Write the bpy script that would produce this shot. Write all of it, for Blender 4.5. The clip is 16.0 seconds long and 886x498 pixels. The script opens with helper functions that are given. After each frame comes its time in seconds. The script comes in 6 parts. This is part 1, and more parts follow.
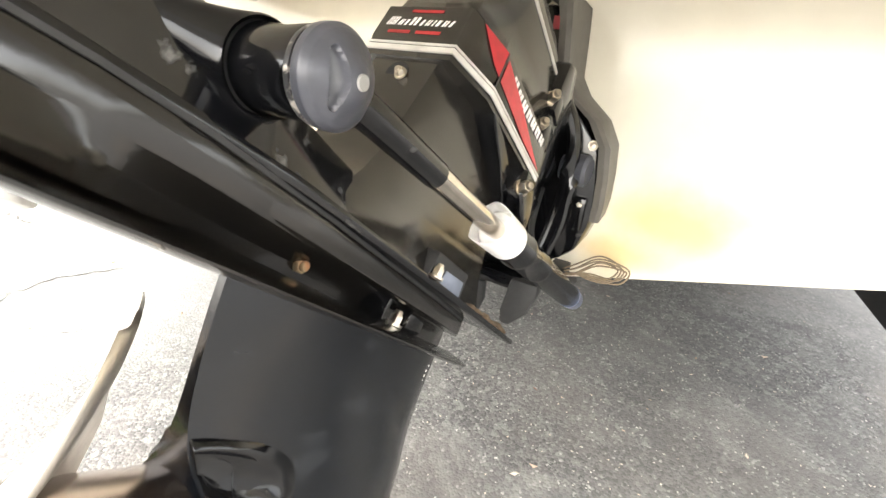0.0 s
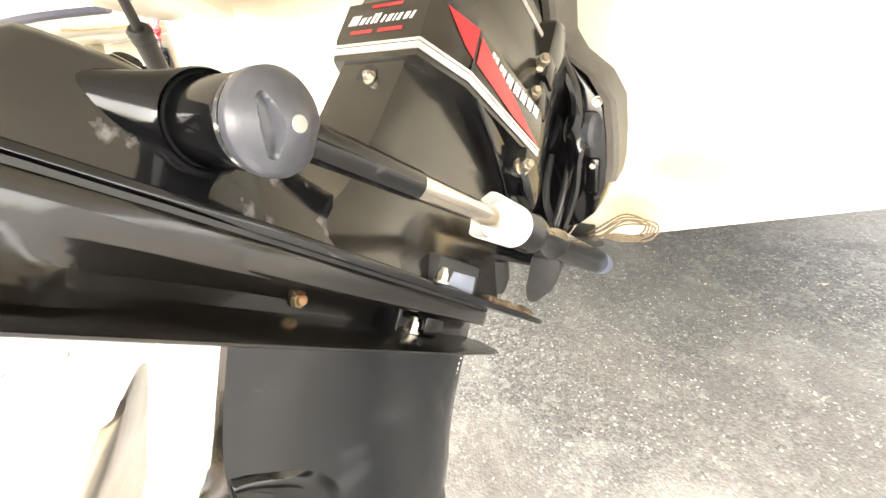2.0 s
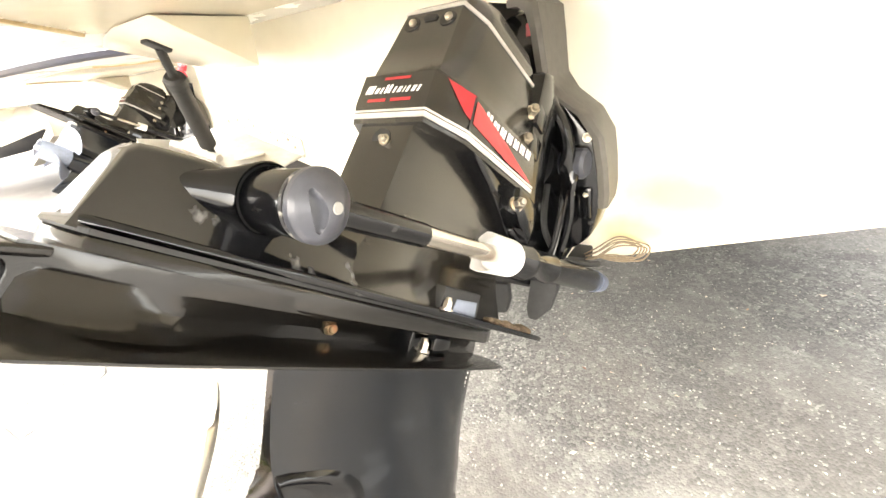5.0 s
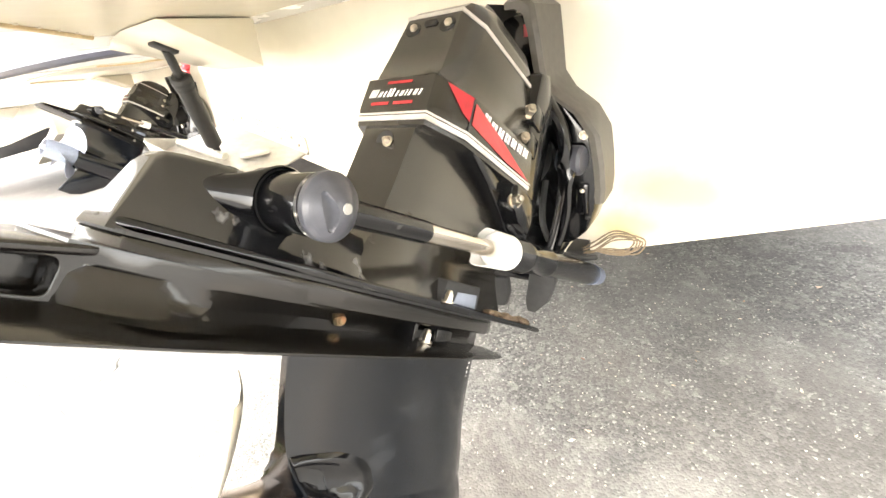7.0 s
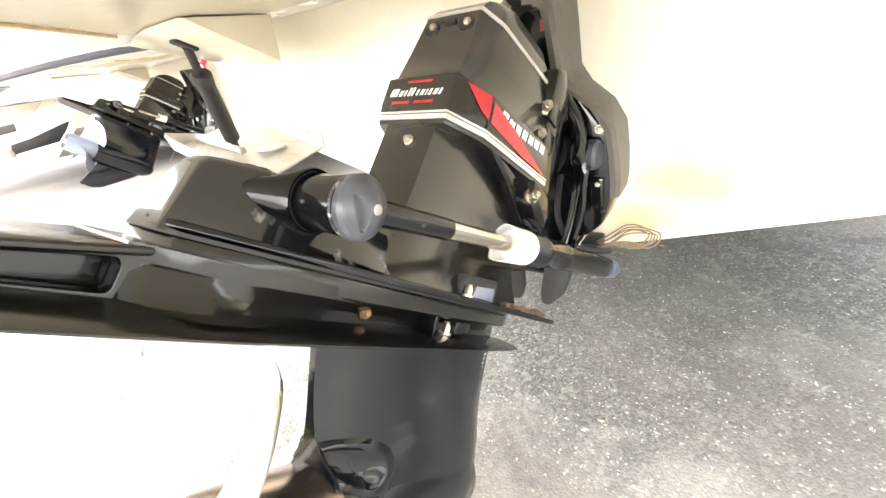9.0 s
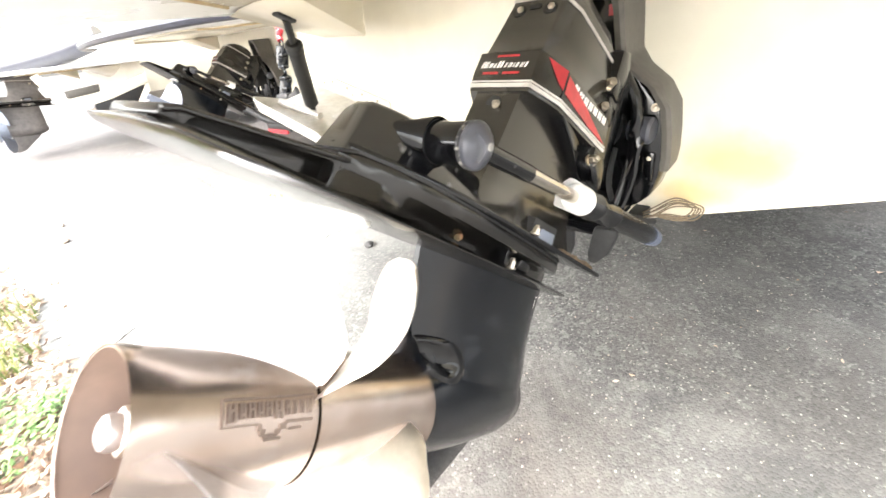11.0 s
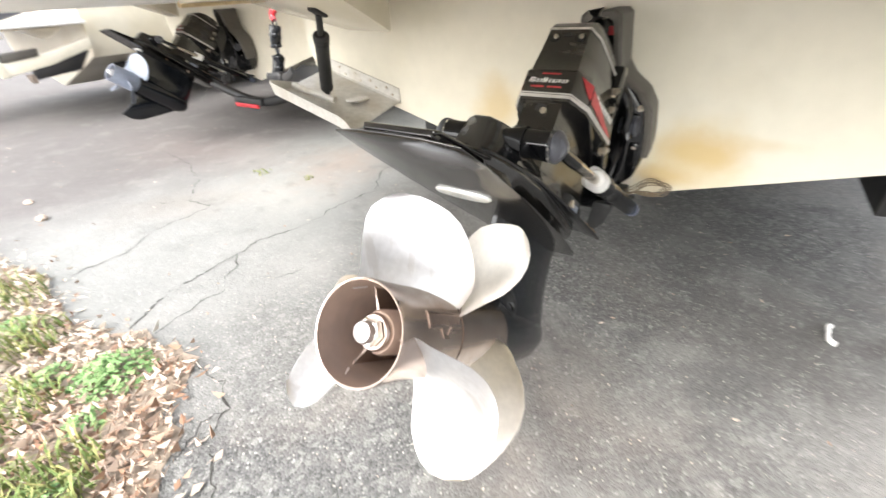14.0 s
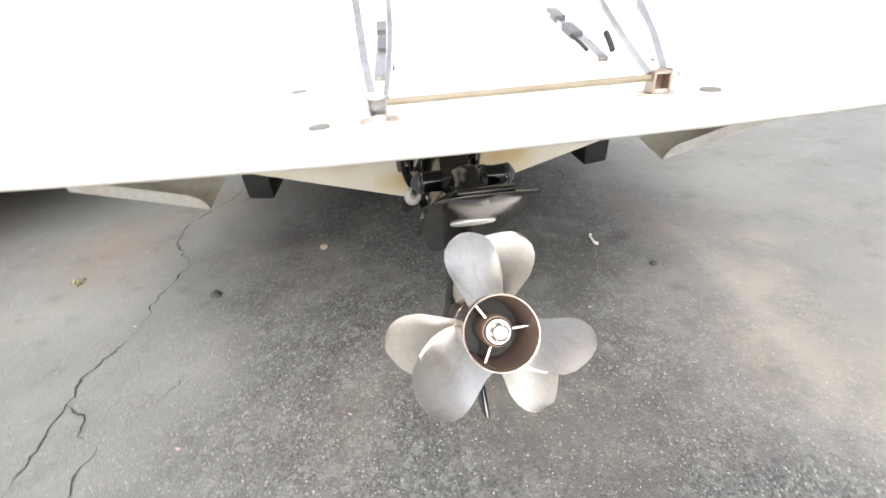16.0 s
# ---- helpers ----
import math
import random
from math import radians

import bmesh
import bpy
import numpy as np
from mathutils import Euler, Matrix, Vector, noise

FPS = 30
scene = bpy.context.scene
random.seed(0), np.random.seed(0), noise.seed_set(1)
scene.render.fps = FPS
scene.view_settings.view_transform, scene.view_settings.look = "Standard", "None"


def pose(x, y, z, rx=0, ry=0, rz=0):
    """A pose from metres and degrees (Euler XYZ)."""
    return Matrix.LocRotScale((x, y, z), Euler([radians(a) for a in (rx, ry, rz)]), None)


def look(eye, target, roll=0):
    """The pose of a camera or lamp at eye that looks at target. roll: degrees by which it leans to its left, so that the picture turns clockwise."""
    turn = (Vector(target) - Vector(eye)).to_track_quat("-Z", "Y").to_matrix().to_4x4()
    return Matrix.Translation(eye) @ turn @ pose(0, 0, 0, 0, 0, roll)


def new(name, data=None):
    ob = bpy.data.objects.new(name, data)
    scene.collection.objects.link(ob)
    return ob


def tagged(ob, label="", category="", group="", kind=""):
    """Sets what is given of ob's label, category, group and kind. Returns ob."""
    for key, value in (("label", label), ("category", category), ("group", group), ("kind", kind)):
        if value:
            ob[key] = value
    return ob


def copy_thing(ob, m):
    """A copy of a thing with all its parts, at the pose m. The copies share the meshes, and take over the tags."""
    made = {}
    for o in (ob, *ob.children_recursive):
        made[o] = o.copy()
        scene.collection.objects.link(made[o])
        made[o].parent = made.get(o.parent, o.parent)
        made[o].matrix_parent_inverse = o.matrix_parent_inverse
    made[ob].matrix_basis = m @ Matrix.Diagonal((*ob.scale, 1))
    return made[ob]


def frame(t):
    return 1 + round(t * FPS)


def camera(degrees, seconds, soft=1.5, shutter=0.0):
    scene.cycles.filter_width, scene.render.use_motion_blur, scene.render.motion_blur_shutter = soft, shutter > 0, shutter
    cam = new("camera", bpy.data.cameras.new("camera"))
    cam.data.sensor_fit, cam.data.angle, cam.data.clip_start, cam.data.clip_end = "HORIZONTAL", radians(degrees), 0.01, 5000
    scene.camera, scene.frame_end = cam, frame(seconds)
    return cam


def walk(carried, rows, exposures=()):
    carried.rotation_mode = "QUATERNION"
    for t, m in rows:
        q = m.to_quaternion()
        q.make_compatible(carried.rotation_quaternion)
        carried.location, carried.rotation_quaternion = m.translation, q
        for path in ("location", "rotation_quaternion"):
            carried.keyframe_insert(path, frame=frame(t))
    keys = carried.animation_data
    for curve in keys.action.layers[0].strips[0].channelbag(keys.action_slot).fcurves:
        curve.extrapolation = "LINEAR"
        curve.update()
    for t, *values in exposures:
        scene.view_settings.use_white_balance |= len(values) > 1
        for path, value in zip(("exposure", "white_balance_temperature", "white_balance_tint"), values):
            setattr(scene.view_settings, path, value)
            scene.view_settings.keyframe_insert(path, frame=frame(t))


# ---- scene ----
cam = camera(93.4, 16.0, shutter=0.35)
PATH = [
    (0, (0.297, -0.744, 0.79), (-0.594, 0.879, 0.033), 6.4),
    (0.5, (0.285, -0.712, 0.799), (-0.585, 0.9, -0.004), 2.6),
    (1, (0.3, -0.685, 0.81), (-0.582, 0.891, -0.049), -0.3),
    (1.5, (0.318, -0.681, 0.809), (-0.626, 0.856, -0.055), -2.6),
    (2, (0.314, -0.706, 0.812), (-0.69, 0.788, -0.06), -5.5),
    (2.5, (0.33, -0.695, 0.816), (-0.629, 0.838, -0.038), -4.6),
    (3, (0.315, -0.708, 0.826), (-0.676, 0.812, -0.014), -3.9),
    (3.5, (0.32, -0.708, 0.84), (-0.671, 0.828, 0.029), -5.6),
    (4, (0.325, -0.719, 0.855), (-0.673, 0.823, 0.062), -6.2),
    (4.5, (0.338, -0.73, 0.862), (-0.691, 0.785, 0.058), -6.5),
    (5, (0.358, -0.751, 0.869), (-0.701, 0.737, 0.052), -7.2),
    (5.2, (0.366, -0.752, 0.874), (-0.688, 0.735, 0.051), -7.0),
    (7.3, (0.377, -0.774, 0.882), (-0.685, 0.692, 0.032), -8.0),
    (7.5, (0.379, -0.776, 0.876), (-0.675, 0.687, 0.012), -8.3),
    (8, (0.368, -0.787, 0.877), (-0.706, 0.666, 0.021), -8.5),
    (8.2, (0.369, -0.785, 0.881), (-0.716, 0.664, 0.03), -8.4),
    (10.3, (0.392, -0.837, 0.905), (-0.73, 0.539, -0.016), -8.7),
    (10.5, (0.405, -0.861, 0.904), (-0.753, 0.5, 0.004), -8.6),
    (11, (0.406, -0.949, 0.907), (-0.8, 0.347, -0.022), -6.8),
    (11.5, (0.388, -1.031, 0.933), (-0.893, 0.186, -0.004), -6.4),
    (12, (0.388, -1.053, 0.931), (-0.856, 0.17, -0.048), -4.8),
    (12.5, (0.376, -1.08, 0.939), (-0.886, 0.118, -0.046), -5.1),
    (13, (0.361, -1.154, 0.968), (-0.918, 0.018, -0.028), -5.0),
    (13.5, (0.345, -1.182, 0.974), (-0.821, 0.106, -0.016), -5.5),
    (14, (0.349, -1.255, 1.026), (-0.631, 0.135, -0.026), -3.8),
    (14.2, (0.358, -1.345, 1.07), (-0.463, 0.126, -0.008), -1.6),
    (14.5, (0.331, -1.422, 1.2), (-0.478, 0.029, 0.086), -3.9),
    (14.7, (0.32, -1.439, 1.203), (-0.513, 0.016, 0.113), -3.5),
    (15, (0.244, -1.444, 1.2), (-0.505, 0.028, 0.073), -4.4),
    (15.3, (0.147, -1.448, 1.206), (-0.42, 0.057, 0.017), -4.0),
    (15.5, (0.051, -1.472, 1.2), (-0.314, 0.151, 0.09), -1.6),
    (15.8, (-0.082, -1.528, 1.194), (-0.076, 0.14, 0.091), -2.7),
    (16, (-0.15, -1.549, 1.212), (-0.007, 0.129, 0.133), -4.2),
]
EXPOSURES = [(0.0, 2.62, 6800, 10), (0.5, 3.15, 6950, 10), (1.0, 3.44, 7200, 10), (3.5, 3.44, 7200, 10), (5.2, 3.3, 7200, 10), (8.2, 3.17, 6900, 10), (10.3, 2.95, 6850, 10), (11.0, 2.75, 6650, 10), (11.5, 2.4, 6550, 10), (12.5, 2.2, 6500, 10), (13.0, 2.06, 6500, 10), (13.5, 1.93, 6500, 10), (14.0, 1.78, 6550, 10), (14.5, 1.62, 6500, 10), (15.0, 1.3, 6500, 10), (16.0, 0.92, 6500, 10)]
walk(cam, [(t, look(eye, target, roll)) for t, eye, target, roll in PATH], EXPOSURES)
# ---------------------------------------------------------------- world and light
SKY_STRENGTH, SUN_STRENGTH = 0.25, 0.7
SUN_ELEV, SUN_TURN = 44.0, 185.0
world = bpy.data.worlds.new("overcast_sky")
scene.world = world
world.use_nodes = True
wn = world.node_tree
sky = wn.nodes.new("ShaderNodeTexSky")
sky.sky_type = "NISHITA"
sky.sun_disc = False
sky.sun_elevation, sky.sun_rotation = radians(SUN_ELEV), radians(SUN_TURN)
sky.dust_density, sky.air_density = 4.0, 1.2
hsv = wn.nodes.new("ShaderNodeHueSaturation")
hsv.inputs["Saturation"].default_value = 0.25
wn.links.new(sky.outputs[0], hsv.inputs["Color"])
wn.links.new(hsv.outputs[0], wn.nodes["Background"].inputs[0])
wn.nodes["Background"].inputs[1].default_value = SKY_STRENGTH
sun_data = bpy.data.lights.new("sun", "SUN")
sun_data.energy, sun_data.angle, sun_data.color = SUN_STRENGTH, radians(25), (1.0, 0.96, 0.9)
sun = new("sun", sun_data)
az = radians(SUN_TURN)
el = radians(SUN_ELEV)
sun.matrix_world = look((0, 0, 8), Vector((0, 0, 8)) - Vector((math.sin(az) * math.cos(el), math.cos(az) * math.cos(el), math.sin(el))))


# ---------------------------------------------------------------- materials
def mat(name, base, rough=0.5, metal=0.0, var=0.25, scale=30.0, bump=0.15, coat=0.0, spec=0.5, dirt=None, dirt_scale=6.0, dirt_amt=0.35,
        bump_scale=None, chalk=None):
    """Procedural paint, metal or mineral: base colour with fine grain, larger stains in the dirt colour, uneven gloss and fine relief."""
    m = bpy.data.materials.new(name)
    m.use_nodes = True
    nt = m.node_tree
    p = nt.nodes["Principled BSDF"]
    tc = nt.nodes.new("ShaderNodeTexCoord")
    n1 = nt.nodes.new("ShaderNodeTexNoise")
    n1.inputs["Scale"].default_value, n1.inputs["Detail"].default_value = scale, 6
    nt.links.new(tc.outputs["Object"], n1.inputs["Vector"])
    ramp = nt.nodes.new("ShaderNodeValToRGB")
    dark = [c * (1 - var) for c in base]
    light = [min(1.0, c * (1 + var)) for c in base]
    ramp.color_ramp.elements[0].position, ramp.color_ramp.elements[0].color = 0.3, (*dark, 1)
    ramp.color_ramp.elements[1].position, ramp.color_ramp.elements[1].color = 0.7, (*light, 1)
    nt.links.new(n1.outputs["Fac"], ramp.inputs["Fac"])
    colour = ramp.outputs["Color"]
    n2 = nt.nodes.new("ShaderNodeTexNoise")
    n2.inputs["Scale"].default_value, n2.inputs["Detail"].default_value = dirt_scale, 8
    nt.links.new(tc.outputs["Object"], n2.inputs["Vector"])
    if dirt:
        r2 = nt.nodes.new("ShaderNodeMapRange")
        r2.inputs["From Min"].default_value, r2.inputs["From Max"].default_value = 0.48, 0.72
        r2.inputs["To Max"].default_value = dirt_amt
        nt.links.new(n2.outputs["Fac"], r2.inputs["Value"])
        mix = nt.nodes.new("ShaderNodeMix")
        mix.data_type = "RGBA"
        nt.links.new(r2.outputs[0], mix.inputs["Factor"])
        nt.links.new(colour, mix.inputs["A"])
        mix.inputs["B"].default_value = (*dirt, 1)
        colour = mix.outputs["Result"]
    if chalk:
        # pale oxidised scuffs with ragged edges, drawn out along one axis
        chalk_colour, amount, stretch, threshold = chalk
        mp = nt.nodes.new("ShaderNodeMapping")
        mp.inputs["Scale"].default_value = stretch
        nt.links.new(tc.outputs["Object"], mp.inputs["Vector"])
        n4 = nt.nodes.new("ShaderNodeTexNoise")
        n4.inputs["Scale"].default_value, n4.inputs["Detail"].default_value, n4.inputs["Roughness"].default_value = 1.0, 9, 0.62
        nt.links.new(mp.outputs[0], n4.inputs["Vector"])
        r4 = nt.nodes.new("ShaderNodeMapRange")
        r4.inputs["From Min"].default_value, r4.inputs["From Max"].default_value = threshold, threshold + 0.07
        r4.inputs["To Max"].default_value = amount
        nt.links.new(n4.outputs["Fac"], r4.inputs["Value"])
        mix4 = nt.nodes.new("ShaderNodeMix")
        mix4.data_type = "RGBA"
        nt.links.new(r4.outputs[0], mix4.inputs["Factor"])
        nt.links.new(colour, mix4.inputs["A"])
        mix4.inputs["B"].default_value = (*chalk_colour, 1)
        colour = mix4.outputs["Result"]
    nt.links.new(colour, p.inputs["Base Color"])
    rr = nt.nodes.new("ShaderNodeMapRange")
    rr.inputs["To Min"].default_value, rr.inputs["To Max"].default_value = max(0.02, rough * 0.75), min(1.0, rough * 1.3)
    nt.links.new(n2.outputs["Fac"], rr.inputs["Value"])
    nt.links.new(rr.outputs[0], p.inputs["Roughness"])
    p.inputs["Metallic"].default_value = metal
    p.inputs["Coat Weight"].default_value = coat
    p.inputs["Coat Roughness"].default_value = 0.08
    p.inputs["Specular IOR Level"].default_value = spec
    if bump:
        b = nt.nodes.new("ShaderNodeBump")
        b.inputs["Strength"].default_value, b.inputs["Distance"].default_value = bump, 0.002
        n3 = nt.nodes.new("ShaderNodeTexNoise")
        n3.inputs["Scale"].default_value, n3.inputs["Detail"].default_value = bump_scale or scale * 4, 5
        nt.links.new(tc.outputs["Object"], n3.inputs["Vector"])
        nt.links.new(n3.outputs["Fac"], b.inputs["Height"])
        nt.links.new(b.outputs[0], p.inputs["Normal"])
    return m


M_BLACK = mat("gloss_black_paint", (0.0038, 0.004, 0.0048), 0.11, var=0.3, scale=40, bump=0.03, dirt=(0.010, 0.0095, 0.009), dirt_amt=0.3, dirt_scale=9, spec=0.45, chalk=((0.10, 0.096, 0.092), 0.4, (16, 9, 30), 0.64))
M_BOX = mat("scuffed_black_paint", (0.0042, 0.0046, 0.0058), 0.085, var=0.3, scale=30, bump=0.02, dirt=(0.013, 0.0125, 0.0135), dirt_amt=0.35, dirt_scale=12, spec=0.9, chalk=((0.22, 0.22, 0.225), 0.6, (17, 24, 17), 0.575))
M_SATIN = mat("dusty_black_paint", (0.0098, 0.0088, 0.0076), 0.2, var=0.25, scale=60, bump=0.06, dirt=(0.030, 0.026, 0.020), dirt_amt=0.6, dirt_scale=7, coat=0.3, spec=0.6, chalk=((0.075, 0.068, 0.055), 0.35, (6, 6, 22), 0.55))
M_LEG = mat("worn_black_antifouling", (0.0030, 0.0043, 0.0066), 0.13, var=0.3, scale=50, bump=0.08, dirt=(0.006, 0.007, 0.0085), dirt_amt=0.5, dirt_scale=8, spec=0.48, chalk=((0.040, 0.044, 0.050), 0.3, (13, 9, 20), 0.58))
M_SHIELD = mat("weathered_grey_plastic", (0.085, 0.078, 0.068), 0.45, var=0.15, scale=60, bump=0.1, dirt=(0.11, 0.1, 0.085), dirt_amt=0.5, dirt_scale=5)
M_CAP = mat("slate_grey_plastic", (0.056, 0.058, 0.070), 0.34, var=0.15, scale=80, bump=0.08, dirt=(0.12, 0.12, 0.12), dirt_amt=0.3, dirt_scale=15, spec=0.5)
M_STEEL = mat("satin_steel", (0.80, 0.80, 0.82), 0.36, 1.0, var=0.05, scale=90, bump=0.03, dirt=(0.60, 0.57, 0.55), dirt_amt=0.5, dirt_scale=9, chalk=((0.50, 0.46, 0.42), 0.25, (9, 40, 9), 0.56))
# tarnish, plus the ground's tan reflection put into the base colour
M_WARM = mat("tarnished_tan_reflecting_steel", (0.80, 0.75, 0.68), 0.36, 1.0, var=0.06, scale=90, bump=0.03, dirt=(0.55, 0.51, 0.46), dirt_amt=0.6, dirt_scale=8)
# black paint lightened to grey: glare haze put into the colour
M_HAZED = mat("hazed_black_paint", (0.14, 0.13, 0.125), 0.4, var=0.2, scale=30, bump=0.05, dirt=(0.22, 0.2, 0.18), dirt_amt=0.5)
M_HUB = mat("heat_stained_steel", (0.43, 0.36, 0.32), 0.24, 1.0, var=0.08, scale=30, bump=0.02, dirt=(0.30, 0.225, 0.18), dirt_amt=0.8, dirt_scale=14, chalk=((0.60, 0.55, 0.52), 0.5, (12, 7, 12), 0.56))
M_CHROME = mat("chromed_rod", (0.62, 0.57, 0.5), 0.18, 1.0, var=0.06, scale=50, bump=0.0, dirt=(0.4, 0.34, 0.27), dirt_amt=0.4)
M_BOLT = mat("zinc_bolt", (0.55, 0.5, 0.42), 0.35, 1.0, var=0.2, scale=90, bump=0.08, dirt=(0.25, 0.17, 0.1), dirt_amt=0.6, dirt_scale=40)
M_BRASS = mat("corroded_brass", (0.5, 0.25, 0.12), 0.5, 0.6, var=0.3, scale=120, bump=0.2, dirt=(0.12, 0.3, 0.22), dirt_amt=0.6, dirt_scale=60)
M_WHITE = mat("white_decal", (0.78, 0.77, 0.75), 0.45, var=0.05, scale=60, bump=0.05, dirt=(0.5, 0.46, 0.4), dirt_amt=0.3, dirt_scale=30)
M_STRIPE = mat("silver_stripe", (0.55, 0.53, 0.5), 0.4, var=0.08, scale=80, bump=0.03, dirt=(0.3, 0.27, 0.23), dirt_amt=0.5, dirt_scale=20)
M_RED = mat("red_decal", (0.46, 0.025, 0.035), 0.35, var=0.15, scale=60, bump=0.03, dirt=(0.22, 0.03, 0.035), dirt_amt=0.6, dirt_scale=40)
M_REDD = mat("dull_red_decal", (0.35, 0.02, 0.025), 0.4, var=0.15, scale=60, bump=0.03)
M_RUBBER = mat("black_rubber", (0.018, 0.018, 0.018), 0.6, var=0.2, scale=80, bump=0.2)
M_GEL = mat("white_gelcoat", (0.80, 0.80, 0.78), 0.28, var=0.03, scale=20, bump=0.02, dirt=(0.68, 0.66, 0.6), dirt_amt=0.35, dirt_scale=3)
M_CREAM = mat("cream_hull_gelcoat", (0.76, 0.715, 0.60), 0.18, var=0.03, scale=15, bump=0.02, dirt=(0.66, 0.58, 0.40), dirt_amt=0.4, dirt_scale=2.5)
M_TAB = mat("trim_tab_steel", (0.58, 0.56, 0.52), 0.42, 0.4, var=0.1, scale=50, bump=0.08, dirt=(0.42, 0.36, 0.27), dirt_amt=0.6, dirt_scale=8)
M_RUST = mat("rust_stained_steel", (0.36, 0.31, 0.27), 0.4, 0.6, var=0.25, scale=60, bump=0.1, dirt=(0.22, 0.10, 0.04), dirt_amt=0.8, dirt_scale=22)
M_DULL = mat("dull_ladder_steel", (0.58, 0.57, 0.56), 0.24, 1.0, var=0.1, scale=40, bump=0.03, dirt=(0.28, 0.26, 0.23), dirt_amt=0.6, dirt_scale=12)
M_BAR = mat("tan_stained_bar", (0.19, 0.16, 0.11), 0.45, var=0.15, scale=40, bump=0.05, dirt=(0.15, 0.11, 0.07), dirt_amt=0.7, dirt_scale=18)
M_KNOB = mat("slate_blue_plastic", (0.09, 0.105, 0.15), 0.3, var=0.2, scale=60, bump=0.05)
M_EMBOSS = mat("dark_emboss", (0.20, 0.155, 0.13), 0.4, 0.7, var=0.15, scale=40, bump=0.03)
M_LIP = mat("tan_stained_lip", (0.52, 0.40, 0.22), 0.5, var=0.2, scale=40, bump=0.05, dirt=(0.36, 0.24, 0.11), dirt_amt=0.7, dirt_scale=9)
M_ROPE = mat("tan_cable", (0.16, 0.12, 0.075), 0.6, var=0.25, scale=150, bump=0.3)
M_NAVY = mat("navy_rub_rail", (0.014, 0.016, 0.026), 0.35, var=0.2, scale=30, bump=0.05)
M_ANODE = mat("grey_zinc_anode", (0.62, 0.62, 0.6), 0.45, 0.6, var=0.1, scale=60, bump=0.1)
M_SOOT = mat("brown_soot", (0.235, 0.168, 0.133), 0.55, 0.25, var=0.12, scale=30, bump=0.03, dirt=(0.17, 0.13, 0.115), dirt_amt=0.7, dirt_scale=9)
M_NOTCH = mat("pale_blue_grey_paint", (0.20, 0.225, 0.28), 0.3, var=0.1, scale=60, bump=0.05)
M_MUD = mat("dried_mud", (0.13, 0.09, 0.055), 0.95, var=0.35, scale=120, bump=0.6)
M_CAST = mat("satin_black_casting", (0.0095, 0.0086, 0.0076), 0.16, var=0.25, scale=50, bump=0.04, dirt=(0.018, 0.0155, 0.0125), dirt_amt=0.5, dirt_scale=7, spec=0.62, chalk=((0.09, 0.08, 0.068), 0.25, (10, 5, 24), 0.62))
M_CHIPPED = mat("chipped_ring", (0.03, 0.03, 0.032), 0.3, var=0.2, scale=60, bump=0.1, chalk=((0.62, 0.58, 0.52), 0.95, (45, 45, 45), 0.50))
M_BUTTON = mat("pale_grey_button", (0.27, 0.265, 0.25), 0.5, var=0.1, scale=80, bump=0.05)
M_TRAILER = mat("dark_trailer_frame", (0.012, 0.0125, 0.014), 0.5, var=0.2, scale=30, bump=0.1, dirt=(0.05, 0.04, 0.03), dirt_amt=0.35)


# ---------------------------------------------------------------- mesh helpers


def finish(name, bm, material, parent=None, label="", smooth=38):
    bmesh.ops.recalc_face_normals(bm, faces=bm.faces)
    if smooth:
        for f in bm.faces:
            f.smooth = True
        lim = radians(smooth)
        for e in bm.edges:
            e.smooth = len(e.link_faces) == 2 and e.calc_face_angle(4.0) < lim
    me = bpy.data.meshes.new(name)
    bm.to_mesh(me)
    bm.free()
    me.materials.append(material)
    ob = new(name, me)
    if parent:
        ob.parent = parent
    if label:
        tagged(ob, label)
    return ob


part = finish


def thing(name, m, label, category, group="", kind=""):
    ob = new(name)
    ob.empty_display_size = 0.1
    ob.matrix_world = m
    return tagged(ob, label, category, group, kind)


def bevel(bm, width, segments=2, angle=30):
    edges = [e for e in bm.edges if len(e.link_faces) == 2 and e.calc_face_angle(0) > radians(angle)]
    if edges and width:
        bmesh.ops.bevel(bm, geom=edges, offset=width, segments=segments, affect="EDGES", profile=0.5, clamp_overlap=True)
    return bm


def box(x0, x1, y0, y1, z0, z1, r=0.0, seg=2, bm=None):
    own = bmesh.new()
    bmesh.ops.create_cube(own, size=1)
    for v in own.verts:
        v.co = Vector(((x0 + x1) / 2 + v.co.x * (x1 - x0), (y0 + y1) / 2 + v.co.y * (y1 - y0), (z0 + z1) / 2 + v.co.z * (z1 - z0)))
    bevel(own, r, seg)
    return merge(bm, own)


def merge(bm, own):
    if bm is None:
        return own
    tmp = bpy.data.meshes.new("tmp")
    own.to_mesh(tmp)
    own.free()
    bm.from_mesh(tmp)
    bpy.data.meshes.remove(tmp)
    return bm


def loft(rings, cap=True, bm=None, closed=True):
    """A skin over rings of equally many points."""
    own = bmesh.new()
    vs = [[own.verts.new(p) for p in ring] for ring in rings]
    n = len(rings[0])
    for a, b in zip(vs, vs[1:]):
        for i in range(n if closed else n - 1):
            j = (i + 1) % n
            own.faces.new((a[i], a[j], b[j], b[i]))
    if cap and closed:
        own.faces.new(vs[0])
        own.faces.new(vs[-1])
    return merge(bm, own)


def prism(outline, axis, a, b, r=0.0, seg=2, bm=None):
    """An outline of (u, v) points drawn out from a to b along an axis: x takes (y, z), y takes (x, z), z takes (x, y)."""
    def at(u, v, w):
        return {"x": (w, u, v), "y": (u, w, v), "z": (u, v, w)}[axis]
    own = loft([[at(u, v, w) for u, v in outline] for w in (a, b)])
    bmesh.ops.recalc_face_normals(own, faces=own.faces)
    bevel(own, r, seg)
    return merge(bm, own)


